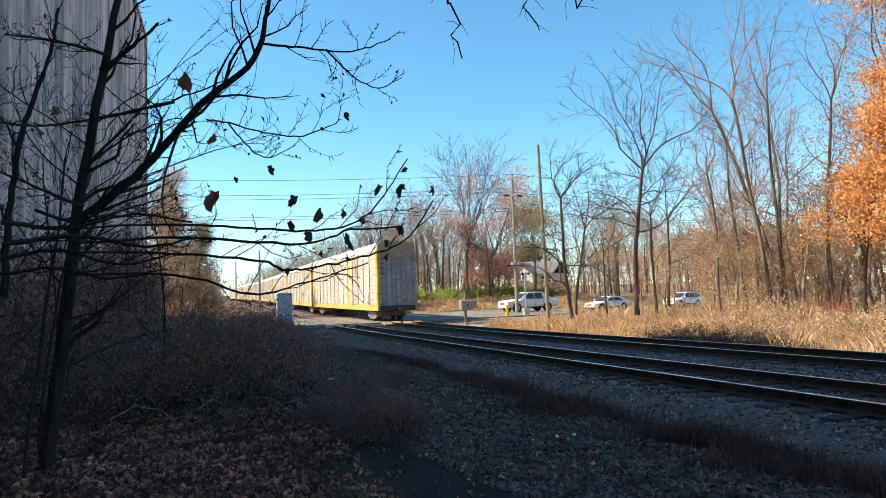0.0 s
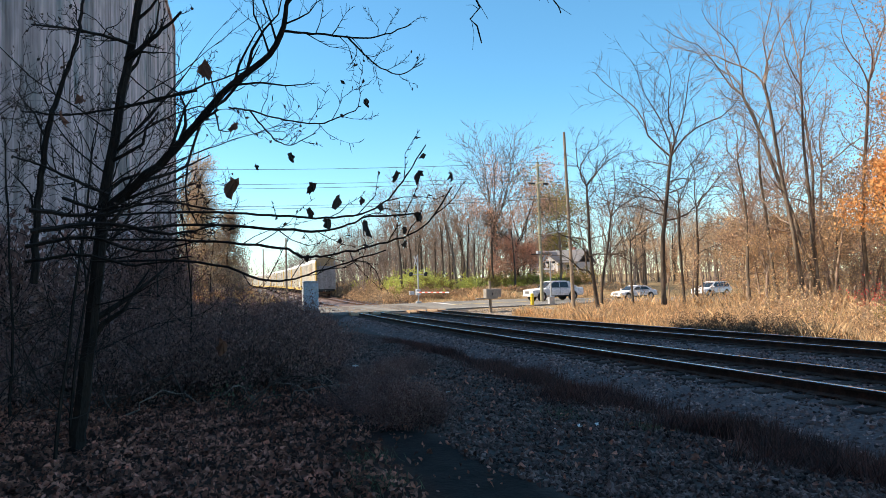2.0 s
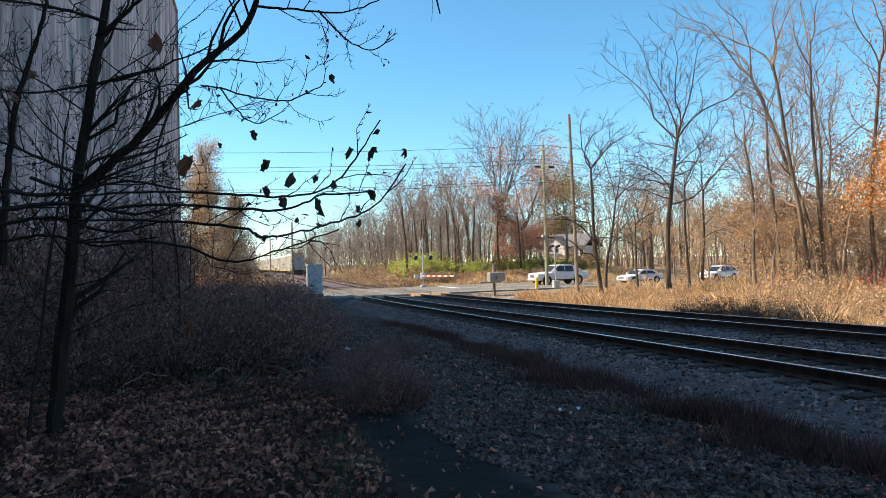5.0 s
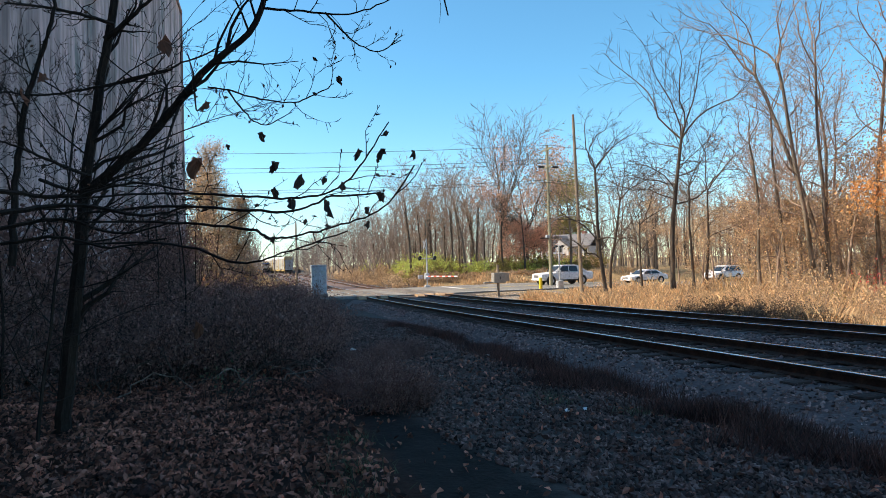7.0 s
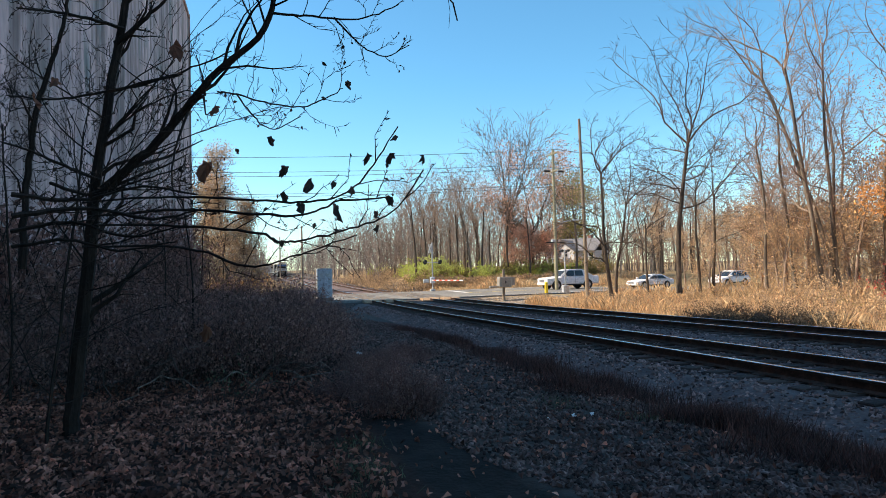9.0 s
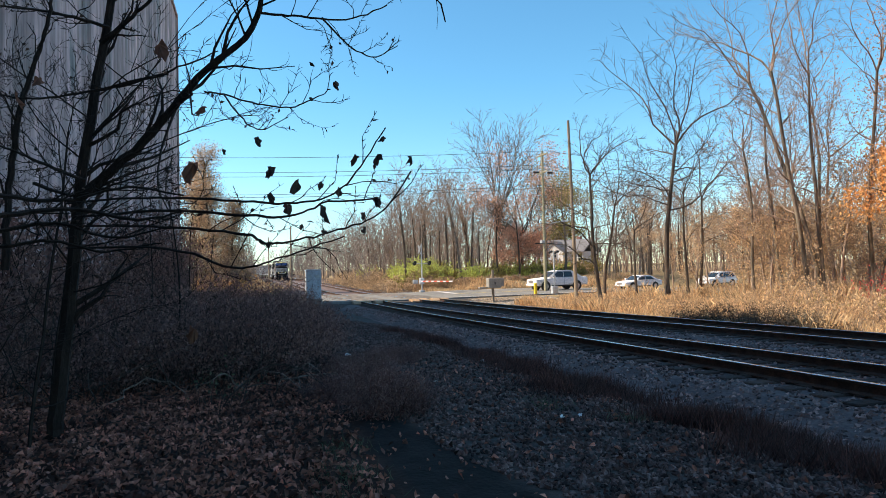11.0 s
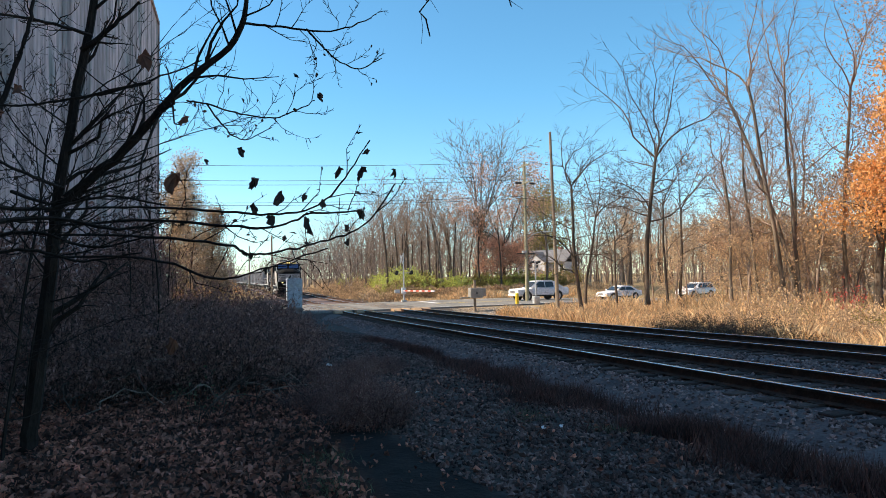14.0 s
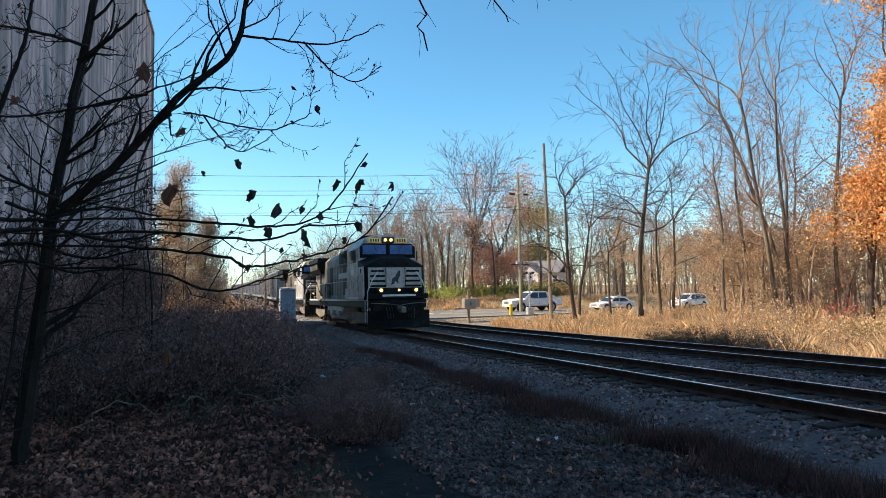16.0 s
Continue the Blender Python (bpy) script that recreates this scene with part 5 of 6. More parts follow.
def crumpled_leaf(size, rng):
    """A curled lobed leaf about its stalk end, as vertices and faces."""
    V, F = [Vector((0, 0, 0))], []
    n = 15
    curl, bend = rng.uniform(0.3, 1.0), rng.uniform(-0.6, 0.6)
    for k in range(n):
        a = -2.6 + 5.2 * k / (n - 1)
        rr = size * (0.6 + 0.4 * math.cos(a * 0.6)) * (1.0 if k % 3 else 0.84) * rng.uniform(0.72, 1.12)
        u, v = math.sin(a) * rr * rng.uniform(0.4, 0.65), -math.cos(a) * rr - 0.35 * size
        V.append(Vector((u, curl * u * u / size + bend * v * v / size * 0.5 + rng.gauss(0, 0.13) * size, v)))
    for k in range(1, n):
        F.append((0, k, k + 1))
    return V, F


def build_sapling():
    rng = random.Random(12)
    t = empty("sapling", 0, 0, 0)
    main, twigs, tips = [], [], []
    for name, pts in BOUGHS.items():
        r = RADII.get(name, 0.010)
        path = refine(rng, pts, r, jag=0.006 if r > 0.03 else 0.004)
        if r > 0.025:
            main.append(path)
        else:
            twigs.append(path)
        out = []
        fork(rng, path, 14 if name in ("trunk", "limb") else (15 if name.startswith(("tangle", "left")) else 8), 0.25 if name == "trunk" else 0.12, 0.97, TWIGGY.get(name, 0.45), (25, 62), 1, out, None, 0.26, 0.10, 0.5, 0.004, 5)
        twigs += [b for d, b in out]
        tips += [b[0][-1] for d, b in out if d == 0]
    bole = refine(rng, BOUGHS["trunk"], 0.088)[0]
    for k in range(13):
        p = bole[10 + k]
        d = Vector((rng.choice((-1, 1, 1)) * rng.uniform(0.5, 1.0), rng.uniform(-0.6, 0.3), rng.uniform(-0.1, 0.9)))
        b = bough(rng, p, d, rng.uniform(0.9, 2.2), 0.011, 9, 0.09, 0.03)
        out = []
        fork(rng, b, 5, 0.2, 0.97, 0.4, (25, 60), 1, out, None, 0.26, 0.10, 0.5, 0.004, 5)
        twigs += [b] + [c for q, c in out]
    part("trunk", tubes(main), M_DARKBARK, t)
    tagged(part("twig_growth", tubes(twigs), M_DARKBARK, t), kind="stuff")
    # withered leaves that still hang on
    spots = [(-0.59, 4.6, 3.88, 0.15), (-1.43, 5.2, 3.83, 0.09), (-1.51, 5.0, 3.65, 0.1), (-0.39, 4.6, 3.14, 0.13), (0.08, 4.3, 3.12, 0.075), (0.24, 4.23, 3.0, 0.1), (0.37, 4.04, 2.84, 0.09), (0.55, 3.93, 3.15, 0.06),
             (0.69, 3.9, 3.15, 0.07), (0.84, 3.79, 3.13, 0.06), (0.58, 5.13, 3.93, 0.06), (0.61, 4.0, 2.75, 0.05), (0.18, 4.4, 2.9, 0.075), (0.07, 4.5, 2.98, 0.07), (0.46, 4.0, 2.97, 0.06), (0.71, 3.9, 3.27, 0.045),
             (0.65, 3.9, 2.9, 0.06), (0.0, 5.2, 3.49, 0.07), (-0.4, 5.6, 3.79, 0.09), (-0.25, 5.4, 3.44, 0.06), (0.37, 4.1, 3.02, 0.045), (0.59, 3.95, 2.83, 0.045), (0.4, 5.2, 3.84, 0.035), (-0.52, 6.0, 1.97, 0.13)]
    for x, y, z, s in spots:
        V, F = crumpled_leaf(s * 0.84, rng)
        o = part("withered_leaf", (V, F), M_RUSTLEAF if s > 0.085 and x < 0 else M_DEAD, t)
        o.matrix_basis = pose(x, y, z + 0.75 * s, rng.uniform(-30, 30), rng.uniform(-40, 40), rng.uniform(-60, 60))
    V, F = leaf_cloud(rng, rng.sample(tips, 170), 1, 0.04, 0.01)
    tagged(part("small_leaves", (V, F), M_DEAD, t), kind="stuff")
    tagged(t, "dark leafless sapling with few withered brown leaves", "tree")
    # thin neighbours
    for x, y, h, seed in ((-2.1, 7.2, 4.6, 8), (-2.5, 6.4, 4.2, 14), (-2.3, 8.6, 4.4, 31), (-3.0, 8.0, 4.5, 37), (-3.2, 9.6, 5.0, 41), (-1.2, 11.4, 4.2, 47), (-2.6, 11.5, 5.2, 53), (-4.2, 11, 5.5, 67), (-2.4, 17, 5.6, 71), (-2.2, 23, 6.0, 79), (-2.9, 27, 6.5, 83), (-2.0, 31, 6.5, 89)):
        b = empty("thin_shrub", x, y, ground_z(x, y))
        trunk, br, tp = tree_parts(seed, h, 0.018, 13, 0.1, (35, 85), 0.42, 2, wander=0.27, minr=0.0035, split=0.75, tops=3, busy=5, lift=0.07)
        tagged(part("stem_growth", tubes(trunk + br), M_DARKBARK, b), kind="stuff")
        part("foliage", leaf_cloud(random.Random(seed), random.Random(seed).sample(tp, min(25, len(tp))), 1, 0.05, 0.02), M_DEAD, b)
        tagged(b, "thin dark leafless shrub beside the sapling", "shrub", "undergrowth shrubs")
    # bough reaching in from overhead
    o = empty("overhanging_branch", 0, 0, 0)
    rng2 = random.Random(33)
    out, base = [], []
    for pts in ([(1.1, 4.3, 5.6), (1.02, 4.0, 4.75), (1.06, 3.95, 4.35), (1.10, 3.9, 4.02)], [(1.6, 4.2, 5.5), (1.42, 3.85, 4.75), (1.5, 3.8, 4.42), (1.58, 3.75, 4.2)], [(1.9, 4.1, 5.4), (1.72, 3.75, 4.65), (1.82, 3.7, 4.45), (1.95, 3.7, 4.42)]):
        p = refine(rng2, pts, 0.012, 4, 0.03)
        base.append(p)
        fork(rng2, p, 5, 0.45, 0.95, 0.16, (30, 60), 0, out, None, 0.25, 0.0, 0.5, 0.002)
    part("twig_spray", tubes(base + [b for d, b in out]), M_DARKBARK, o)
    tagged(o, "thin bare branch hanging down from overhead", "branch")


def build_vines():
    """Dead creeper over the foot of the concrete wall."""
    rng = random.Random(61)
    paths, pts = [], []
    for _ in range(260):
        y = rng.uniform(27, 49.5)
        p = Vector((-5.1 + rng.uniform(0, 0.25), y, ground_z(-5, y)))
        b = bough(rng, p, Vector((0.02, rng.gauss(0, 0.3), 1)), rng.uniform(2.0, 5.6), 0.02, 8, 0.14, 0.03)
        for q in b[0]:
            q.x = max(q.x, -5.12)
        paths.append(b)
        pts += b[0][2:]
    for _ in range(150):
        y = rng.uniform(12, 27)
        p = Vector((-5.1 + rng.uniform(0, 0.3), y, ground_z(-5, y)))
        b = bough(rng, p, Vector((0.02, rng.gauss(0, 0.35), 1)), rng.uniform(1.4, 3.8), 0.018, 8, 0.16, 0.03)
        for q in b[0]:
            q.x = max(q.x, -5.12)
        paths.append(b)
        pts += b[0][1:]
    v = empty("wall_creeper")
    tagged(part("vine_growth", tubes(paths), M_DARKBARK, v), kind="stuff")
    part("foliage", leaf_cloud(rng, [q for q in pts if q.y > 22 or q.z < 4], 10, 0.13, 0.28), M_BRAMBLE, v)
    tagged(v, "dark dead creeper climbing the foot of the concrete wall", "creeper")


def thicket(x, y, rx, ry, h, n, seed, m, label, twig=M_DARKBARK, leafsize=0.05, per=3, name="bush"):
    rng = random.Random(seed)
    t = empty(name, x, y, ground_z(x, y))
    paths, pts = [], []
    for _ in range(n):
        a, r = rng.uniform(0, 6.3), rng.random() ** 0.5
        p = Vector((math.cos(a) * rx * r, math.sin(a) * ry * r, 0))
        p.z = ground_z(x + p.x, y + p.y) - t.location.z - 0.05
        hh = h * (1 - 0.55 * r * r) * rng.uniform(0.5, 1.15)
        b = bough(rng, p, Vector((rng.gauss(0, 0.4), rng.gauss(0, 0.4), 1)), hh * 1.2, 0.004 + 0.004 * h, 5, 0.22, -0.02)
        paths.append(b)
        out = []
        fork(rng, b, 4, 0.3, 1, 0.45, (25, 70), 0, out, None, 0.25, 0.0, 0.6, 0.002)
        for d, c in out:
            paths.append(c)
            pts += [c[0][-1], c[0][1]]
    tagged(part("stem_tangle", tubes(paths), twig, t), kind="stuff")
    part("foliage", leaf_cloud(rng, pts, per, leafsize, 0.04 + 0.03 * h), m, t)
    return tagged(t, label, "bush")


def build_undergrowth():
    for x, y, rx, ry, h, n, s in ((-0.1, 11.3, 1.1, 0.9, 1.3, 230, 1), (-1.3, 11.5, 1.1, 0.9, 1.35, 190, 2), (-2.8, 10.9, 1.1, 0.9, 1.3, 140, 3), (0.5, 12.8, 0.9, 1.0, 1.3, 220, 4), (-0.6, 13.4, 1.4, 1.3, 1.65, 260, 5), (-2.2, 12.6, 1.2, 1.4, 1.6, 170, 6), (-0.5, 16, 1.5, 2.4, 1.7, 220, 7), (0.2, 22, 1.5, 4, 1.7, 180, 8),
                                  (1.0, 15.5, 0.8, 1.6, 1.1, 170, 21), (1.2, 20, 0.9, 2.5, 1.2, 150, 22), (1.5, 27, 1.2, 3.5, 1.5, 130, 23), (1.2, 36, 1.5, 4.5, 1.7, 130, 24), (-3.9, 11.5, 1.0, 1.8, 1.3, 100, 15), (-2.6, 28, 1.4, 3.5, 2.8, 110, 18), (-2.4, 38, 1.8, 5, 3.0, 120, 19)):
        thicket(x, y, rx, ry, h, n, s, M_BRAMBLE, "brown tangled leafless bramble bush in shade", M_BRAMBLETWIG, leafsize=0.045, per=6, name="bramble_bush")
    # paler dead canes that arch out of the brambles
    rng = random.Random(404)
    for k in range(15):
        x, y = rng.uniform(-2.4, 1.0), rng.uniform(8.6, 11.2)
        z = ground_z(x, y)
        c = empty("dead_cane", x, y, z)
        a, reach, top = rng.uniform(-1.2, 1.2) + (0 if k % 3 else 3.0), rng.uniform(0.6, 1.5), rng.uniform(0.2, 0.65)
        arch = [Vector((math.cos(a) * reach * f, math.sin(a) * reach * f, top * 3.2 * f * (1.12 - f) - 0.03)) for f in (0, 0.12, 0.25, 0.4, 0.55, 0.7, 0.85, 1.0)]
        arch = [p + Vector((rng.gauss(0, 0.05), rng.gauss(0, 0.05), rng.gauss(0, 0.035))) for p in arch]
        path = (arch, [0.012 * (1 - 0.6 * q / 7) for q in range(8)])
        out = []
        fork(rng, path, 5, 0.35, 1.0, 0.3, (35, 75), 0, out, None, 0.3, 0.05, 0.6, 0.003, 4)
        part("stem", tubes([path] + [b for d, b in out]), M_CANE if k % 2 else M_BRAMBLETWIG, c)
        tagged(c, "pale dead cane arching out of brambles", "cane", "dead canes")
    for k, (y, h) in enumerate(((14.5, 1.1), (17, 1.2), (19.5, 1.2), (22, 1.3), (25, 1.5))):
        thicket(-4.1, y, 0.9, 1.6, h, 90, 60 + k, M_RUST, "dark tangled dead shrub against the concrete wall", leafsize=0.06, per=6, name="dead_shrub")
    thicket(-0.45, 8.9, 0.3, 0.3, 0.75, 12, 70, M_GREENWEED, "small grey-green leafy weed under brambles", M_BRAMBLETWIG, 0.04, 1, "leafy_weed")
    for x, y, rx, ry, h, s in ((1.42, 7.6, 0.5, 0.5, 0.62, 11), (1.25, 9.0, 0.6, 0.8, 0.45, 12), (1.65, 10.9, 0.55, 0.9, 0.4, 13), (2.6, 12.5, 0.5, 1.0, 0.3, 14)):
        thicket(x, y, rx, ry, h, 200, s, M_BRAMBLE, "low rusty brown dried weed clump on gravel", M_RUST, 0.022, 6, "weed_clump")
    # straggling line of dried weeds beside the ballast
    rng = random.Random(77)
    V, F = [], []
    for _ in range(70000):
        y = 3.2 + 19 * rng.random() ** 1.2
        x = 4.6 + 0.15 * math.sin(y * 0.6) + rng.gauss(0, 0.48) * (0.75 + 0.6 * noise.noise((0, y * 0.8, 2)))
        if noise.noise((x * 0.9, y * 0.9, 12)) < -0.25 + 0.5 * rng.random():
            continue
        z = ground_z(x, y)
        h = rng.uniform(0.05, 0.42) * (1.1 - 0.03 * y) * (0.85 + 0.9 * noise.noise((x, y, 6)))
        a = rng.uniform(0, 6.3)
        dx, dy = math.cos(a) * 0.006, math.sin(a) * 0.006
        b = len(V)
        V += [(x - dx, y - dy, z), (x + dx, y + dy, z), (x + rng.gauss(0, 0.1), y + rng.gauss(0, 0.1), z + h)]
        F.append((b, b + 1, b + 2))
    tagged(obj("dried_weeds", (V, F), M_WEED), "dark reddish dried weeds along the ballast edge", "weeds", kind="stuff")
    # fallen leaves
    V, F = [], []
    for _ in range(46000):
        y = -1.5 + 13.0 * rng.random() ** 0.95
        x = rng.uniform(-5.0, 0.9)
        if noise.noise((x * 1.1, y * 1.1, 4)) < -0.7 or rng.random() > smooth(-1.6, 1.0, y) or rng.random() > smooth(-5.2, -3.6, x):
            continue
        if rng.random() < 0.04:
            x = rng.uniform(0.8, 4.8)
        if x > 0.55 and x < 0.9 and rng.random() < 0.5:
            continue
        p = Vector((x, y, ground_z(x, y) + rng.uniform(0.01, 0.05)))
        m = Euler((rng.gauss(0, 0.65), rng.gauss(0, 0.65), rng.uniform(0, 6.3))).to_matrix()
        s = rng.uniform(0.018, 0.05)
        b = len(V)
        c = rng.uniform(-0.3, 0.85)
        for q in ((-0.7, 0, 0), (-0.15, -0.5, c), (0.35, -0.3, c * 0.7), (0.9, 0.05, 0.1), (0.3, 0.42, c), (-0.25, 0.35, c * 0.8)):
            V.append(p + m @ (Vector(q) * s))
        F += [(b, b + 1, b + 2, b + 3), (b, b + 3, b + 4, b + 5)]
    tagged(obj("fallen_leaves", (V, F), M_LITTER), "curled brown fallen leaves covering the ground", "leaves", kind="stuff")
    V, F = [], []
    for _ in range(900):
        q = rng.choice(((0.62, 5.2), (0.7, 6.1), (0.5, 4.5), (3.3, 7.2), (3.8, 6.2)))
        x, y = q[0] + rng.gauss(0, 0.13), q[1] + rng.gauss(0, 0.16)
        z, a, h = ground_z(x, y), rng.uniform(0, 6.3), rng.uniform(0.03, 0.11)
        b = len(V)
        V += [(x - 0.004 * math.cos(a), y - 0.004 * math.sin(a), z), (x + 0.004 * math.cos(a), y + 0.004 * math.sin(a), z), (x + rng.gauss(0, 0.04), y + rng.gauss(0, 0.04), z + h)]
        F.append((b, b + 1, b + 2))
    tagged(obj("grass_tufts", (V, F), M_GREENWEED), "small green grass tufts beside the cinder path", "grass", kind="stuff")
    # bits of pale rubbish on the gravel
    for x, y, s in ((3.08, 6.45, 0.05), (2.79, 6.46, 0.035), (4.08, 11.48, 0.1), (3.4, 6.6, 0.06), (1.75, 13.5, 0.1), (2.4, 12.5, 0.08), (2.6, 9.5, 0.05)):
        V, F = crumpled_leaf(s, rng)
        o = obj("litter_scrap", (V, F), M_WHITE)
        o.matrix_basis = pose(x, y, ground_z(x, y) + 0.03, 80, rng.uniform(0, 60), rng.uniform(0, 360))
        tagged(o, "small pale scrap of rubbish on the gravel", "litter", "litter scraps")


def blades(name, n, area, h, m, label, seed, lean=0.14, width=0.007):
    rng = random.Random(seed)
    V, F = [], []
    while len(F) < n:
        x, y = rng.uniform(area[0], area[1]), rng.uniform(area[2], area[3])
        if noise.noise((x * 0.35, y * 0.35, seed)) < -0.35 + 0.3 * rng.random() or (x < 21.5 and 38.5 < y < 60):
            continue
        z = ground_z(x, y)
        hh = rng.uniform(*h) * (0.75 + 0.9 * noise.noise((x * 0.45, y * 0.45, 9)))
        if hh < 0.12:
            continue
        a = rng.uniform(0, 6.3)
        dx, dy = math.cos(a) * width, math.sin(a) * width
        lx, ly = rng.gauss(0, lean) * hh, rng.gauss(0, lean) * hh
        b = len(V)
        V += [(x - dx, y - dy, z), (x + dx, y + dy, z), (x + lx + dx * 0.6, y + ly + dy * 0.6, z + hh * 0.65), (x + lx * 2.0, y + ly * 2.0, z + hh)]
        F += [(b, b + 1, b + 2), (b, b + 2, b + 3)]
    tagged(obj(name, (V, F), m), label, "grass", kind="stuff")


def in_view_of_cars(x, y):
    """The gap in the brush through which the waiting cars show."""
    return y < 58 and min(abs(x - 0.69 * y), abs(x - 0.845 * y)) < 1.9


def build_woods():
    # trees that stand out between the tracks and the road
    bare_tree(19.97, 34.1, 101, 11.4, 0.13, M_BARK, "crooked dark bare tree in dry grass beside the tracks", limbs=17, lo=0.3, lean=(-0.13, 0.03), ratio=0.58, wander=0.22, busy=9, crown=M_BARK, split=0.72, tops=4, spread=(45, 85), flare=(30, 60), crook=0.24, minr=0.011)
    bare_tree(26.3, 36.4, 102, 18.3, 0.185, M_BARK, "tall slender bare tree with a wide crooked crown", limbs=18, lo=0.55, lean=(-0.06, 0.0), ratio=0.52, split=0.58, tops=6, busy=11, flare=(28, 66), spread=(45, 80), crown=M_BARK, crook=0.2, wander=0.2, minr=0.014, lift=0.035)
    bare_tree(25.6, 39.0, 103, 8.5, 0.1, M_BARK, "small crooked bare tree near the waiting cars", limbs=9, lo=0.45, lean=(-0.03, 0), ratio=0.5, busy=9, crown=M_BARK)
    bare_tree(30.9, 39.0, 104, 12.5, 0.12, M_BARK, "bare tree with a single bent upper limb", limbs=8, lo=0.5, lean=(-0.03, 0), ratio=0.5, busy=9, crown=M_BARK)
    bare_tree(28.9, 37.8, 105, 12.8, 0.105, M_BARK, "slim straight bare tree in dry grass", limbs=8, lo=0.5, ratio=0.42, busy=9, crown=M_BARK)
    bare_tree(22.6, 38.2, 106, 11.2, 0.115, M_BARK, "bare tree with fine twigs beside the wooden pole", limbs=10, lo=0.4, ratio=0.5, busy=9, crown=M_BARK)
    for k, (x, y, h, r, ln) in enumerate(((31.5, 30.0, 20.0, 0.19, -0.2), (32.2, 29.6, 19.5, 0.16, -0.14), (33.0, 30.5, 21.0, 0.2, -0.06), (33.8, 31, 17.0, 0.15, -0.24), (32.5, 33, 17.0, 0.15, -0.1), (30.2, 33, 14.0, 0.13, -0.08), (34.5, 28.5, 19.0, 0.17, -0.12))):
        bare_tree(x, y, 110 + k, h, r * 0.8, M_PALE, "tall leaning grey-barked bare tree of a clump", group="leaning tree clump", limbs=14, lo=0.3, lean=(ln, 0.02), ratio=0.36, spread=(25, 60), split=0.7, busy=9, crook=0.2, wander=0.2, minr=0.01)
    bare_tree(33.2, 22.3, 120, 20.5, 0.24, M_BARK, "tall oak holding dense orange autumn leaves", leaves=M_ORANGE, per=20, size=0.16, puff=0.42, name="oak_tree", limbs=34, lo=0.22, ratio=0.34, split=0.72, busy=8, spread=(40, 72), lift=0.02)
    bare_tree(35.0, 27.0, 121, 20.0, 0.24, M_BARK, "tall oak with thin orange-brown upper leaves", leaves=M_RUSTORANGE, per=9, size=0.12, puff=0.5, name="oak_tree", limbs=18, lo=0.3, ratio=0.45)
    bare_tree(31.6, 72.0, 122, 14.0, 0.2, M_BARK, "red-leaved maple behind the utility poles", leaves=M_RED, per=12, size=0.18, puff=0.6, name="maple_tree", limbs=18, lo=0.12, ratio=0.42, split=0.38, tops=8, flare=(15, 55), spread=(35, 70))
    bare_tree(54.5, 106.5, 123, 19.0, 0.25, M_BARK, "olive-leaved tree by the white house", leaves=M_OLIVE, per=13, size=0.26, puff=0.9, name="leafy_tree", limbs=18, lo=0.15, ratio=0.4, split=0.38, tops=9, flare=(12, 55))
    bare_tree(27.8, 73.0, 124, 18.6, 0.2, M_PALE, "tall pale bare tree standing above the woods", limbs=26, lo=0.5, ratio=0.34, split=0.42, tops=10, busy=13, spread=(18, 40), flare=(10, 32), minr=0.024, crook=0.09, wander=0.12, lift=0.06)
    for k, (x, y, h) in enumerate(((36.0, 39.5, 13.5), (34.4, 35.8, 12.0), (38.5, 38.0, 15.0), (41.5, 45.0, 14.0), (36.8, 33.0, 16.0))):
        bare_tree(x, y, 140 + k, h, 0.13, M_TWIG, "slim tree with thin pink-brown leaves", group="thin-leaved trees", leaves=M_PINK, per=2, size=0.1, puff=0.35, limbs=13, lo=0.3, ratio=0.42, spread=(30, 65), crook=0.18, minr=0.012)
    # shared kinds for the woods behind
    kinds = []
    for k, (h, r, m, kw) in enumerate(((13.5, 0.15, M_BARK, dict(limbs=7, lo=0.4, ratio=0.42, spread=(20, 45))), (12.0, 0.13, M_BARK, dict(limbs=7, lo=0.35, ratio=0.45)), (14.5, 0.17, M_PALE, dict(limbs=7, lo=0.45, ratio=0.42)),
                                       (10.0, 0.11, M_TWIG, dict(limbs=7, lo=0.25, ratio=0.5)), (11.5, 0.14, M_BARK, dict(limbs=7, lo=0.3, ratio=0.45)))):
        kinds.append(bare_tree(24.0 + 6 * k, 69.5, 200 + k, h, r, m, "bare grey-brown woodland tree behind the road", group="woodland trees", minr=0.017, **kw))
    tan = [bare_tree(44, 66, 220, 9.0, 0.11, M_TWIG, "tree with sparse tan leaves in the woods", group="woodland trees", leaves=M_TAN, per=3, size=0.13, puff=0.35, limbs=7, lo=0.2, ratio=0.5, minr=0.015),
           bare_tree(38.5, 47.5, 221, 7.0, 0.09, M_TWIG, "low tree with thin tan leaves beside the road", group="woodland trees", leaves=M_TAN, per=3, size=0.12, puff=0.3, limbs=7, lo=0.15, ratio=0.55, minr=0.014)]
    rng = random.Random(9)

    def scatter(n, box_, choose, ok=lambda x, y: True, sc=(0.8, 1.15)):
        c = 0
        while c < n:
            x, y = rng.uniform(box_[0], box_[1]), rng.uniform(box_[2], box_[3])
            if in_view_of_cars(x, y) or not ok(x, y):
                continue
            c += 1
            s = rng.uniform(*sc)
            o = copy_thing(rng.choice(choose), pose(x, y, ground_z(x, y), 0, 0, rng.uniform(0, 360)))
            o.scale = (s, s, s * rng.uniform(0.95, 1.1))
    off_house = lambda x, y: not (abs(x - 0.515 * y) < 4 or (42 < x < 58 and 86 < y < 105) or (34 < x < 44 and 66 < y < 86))
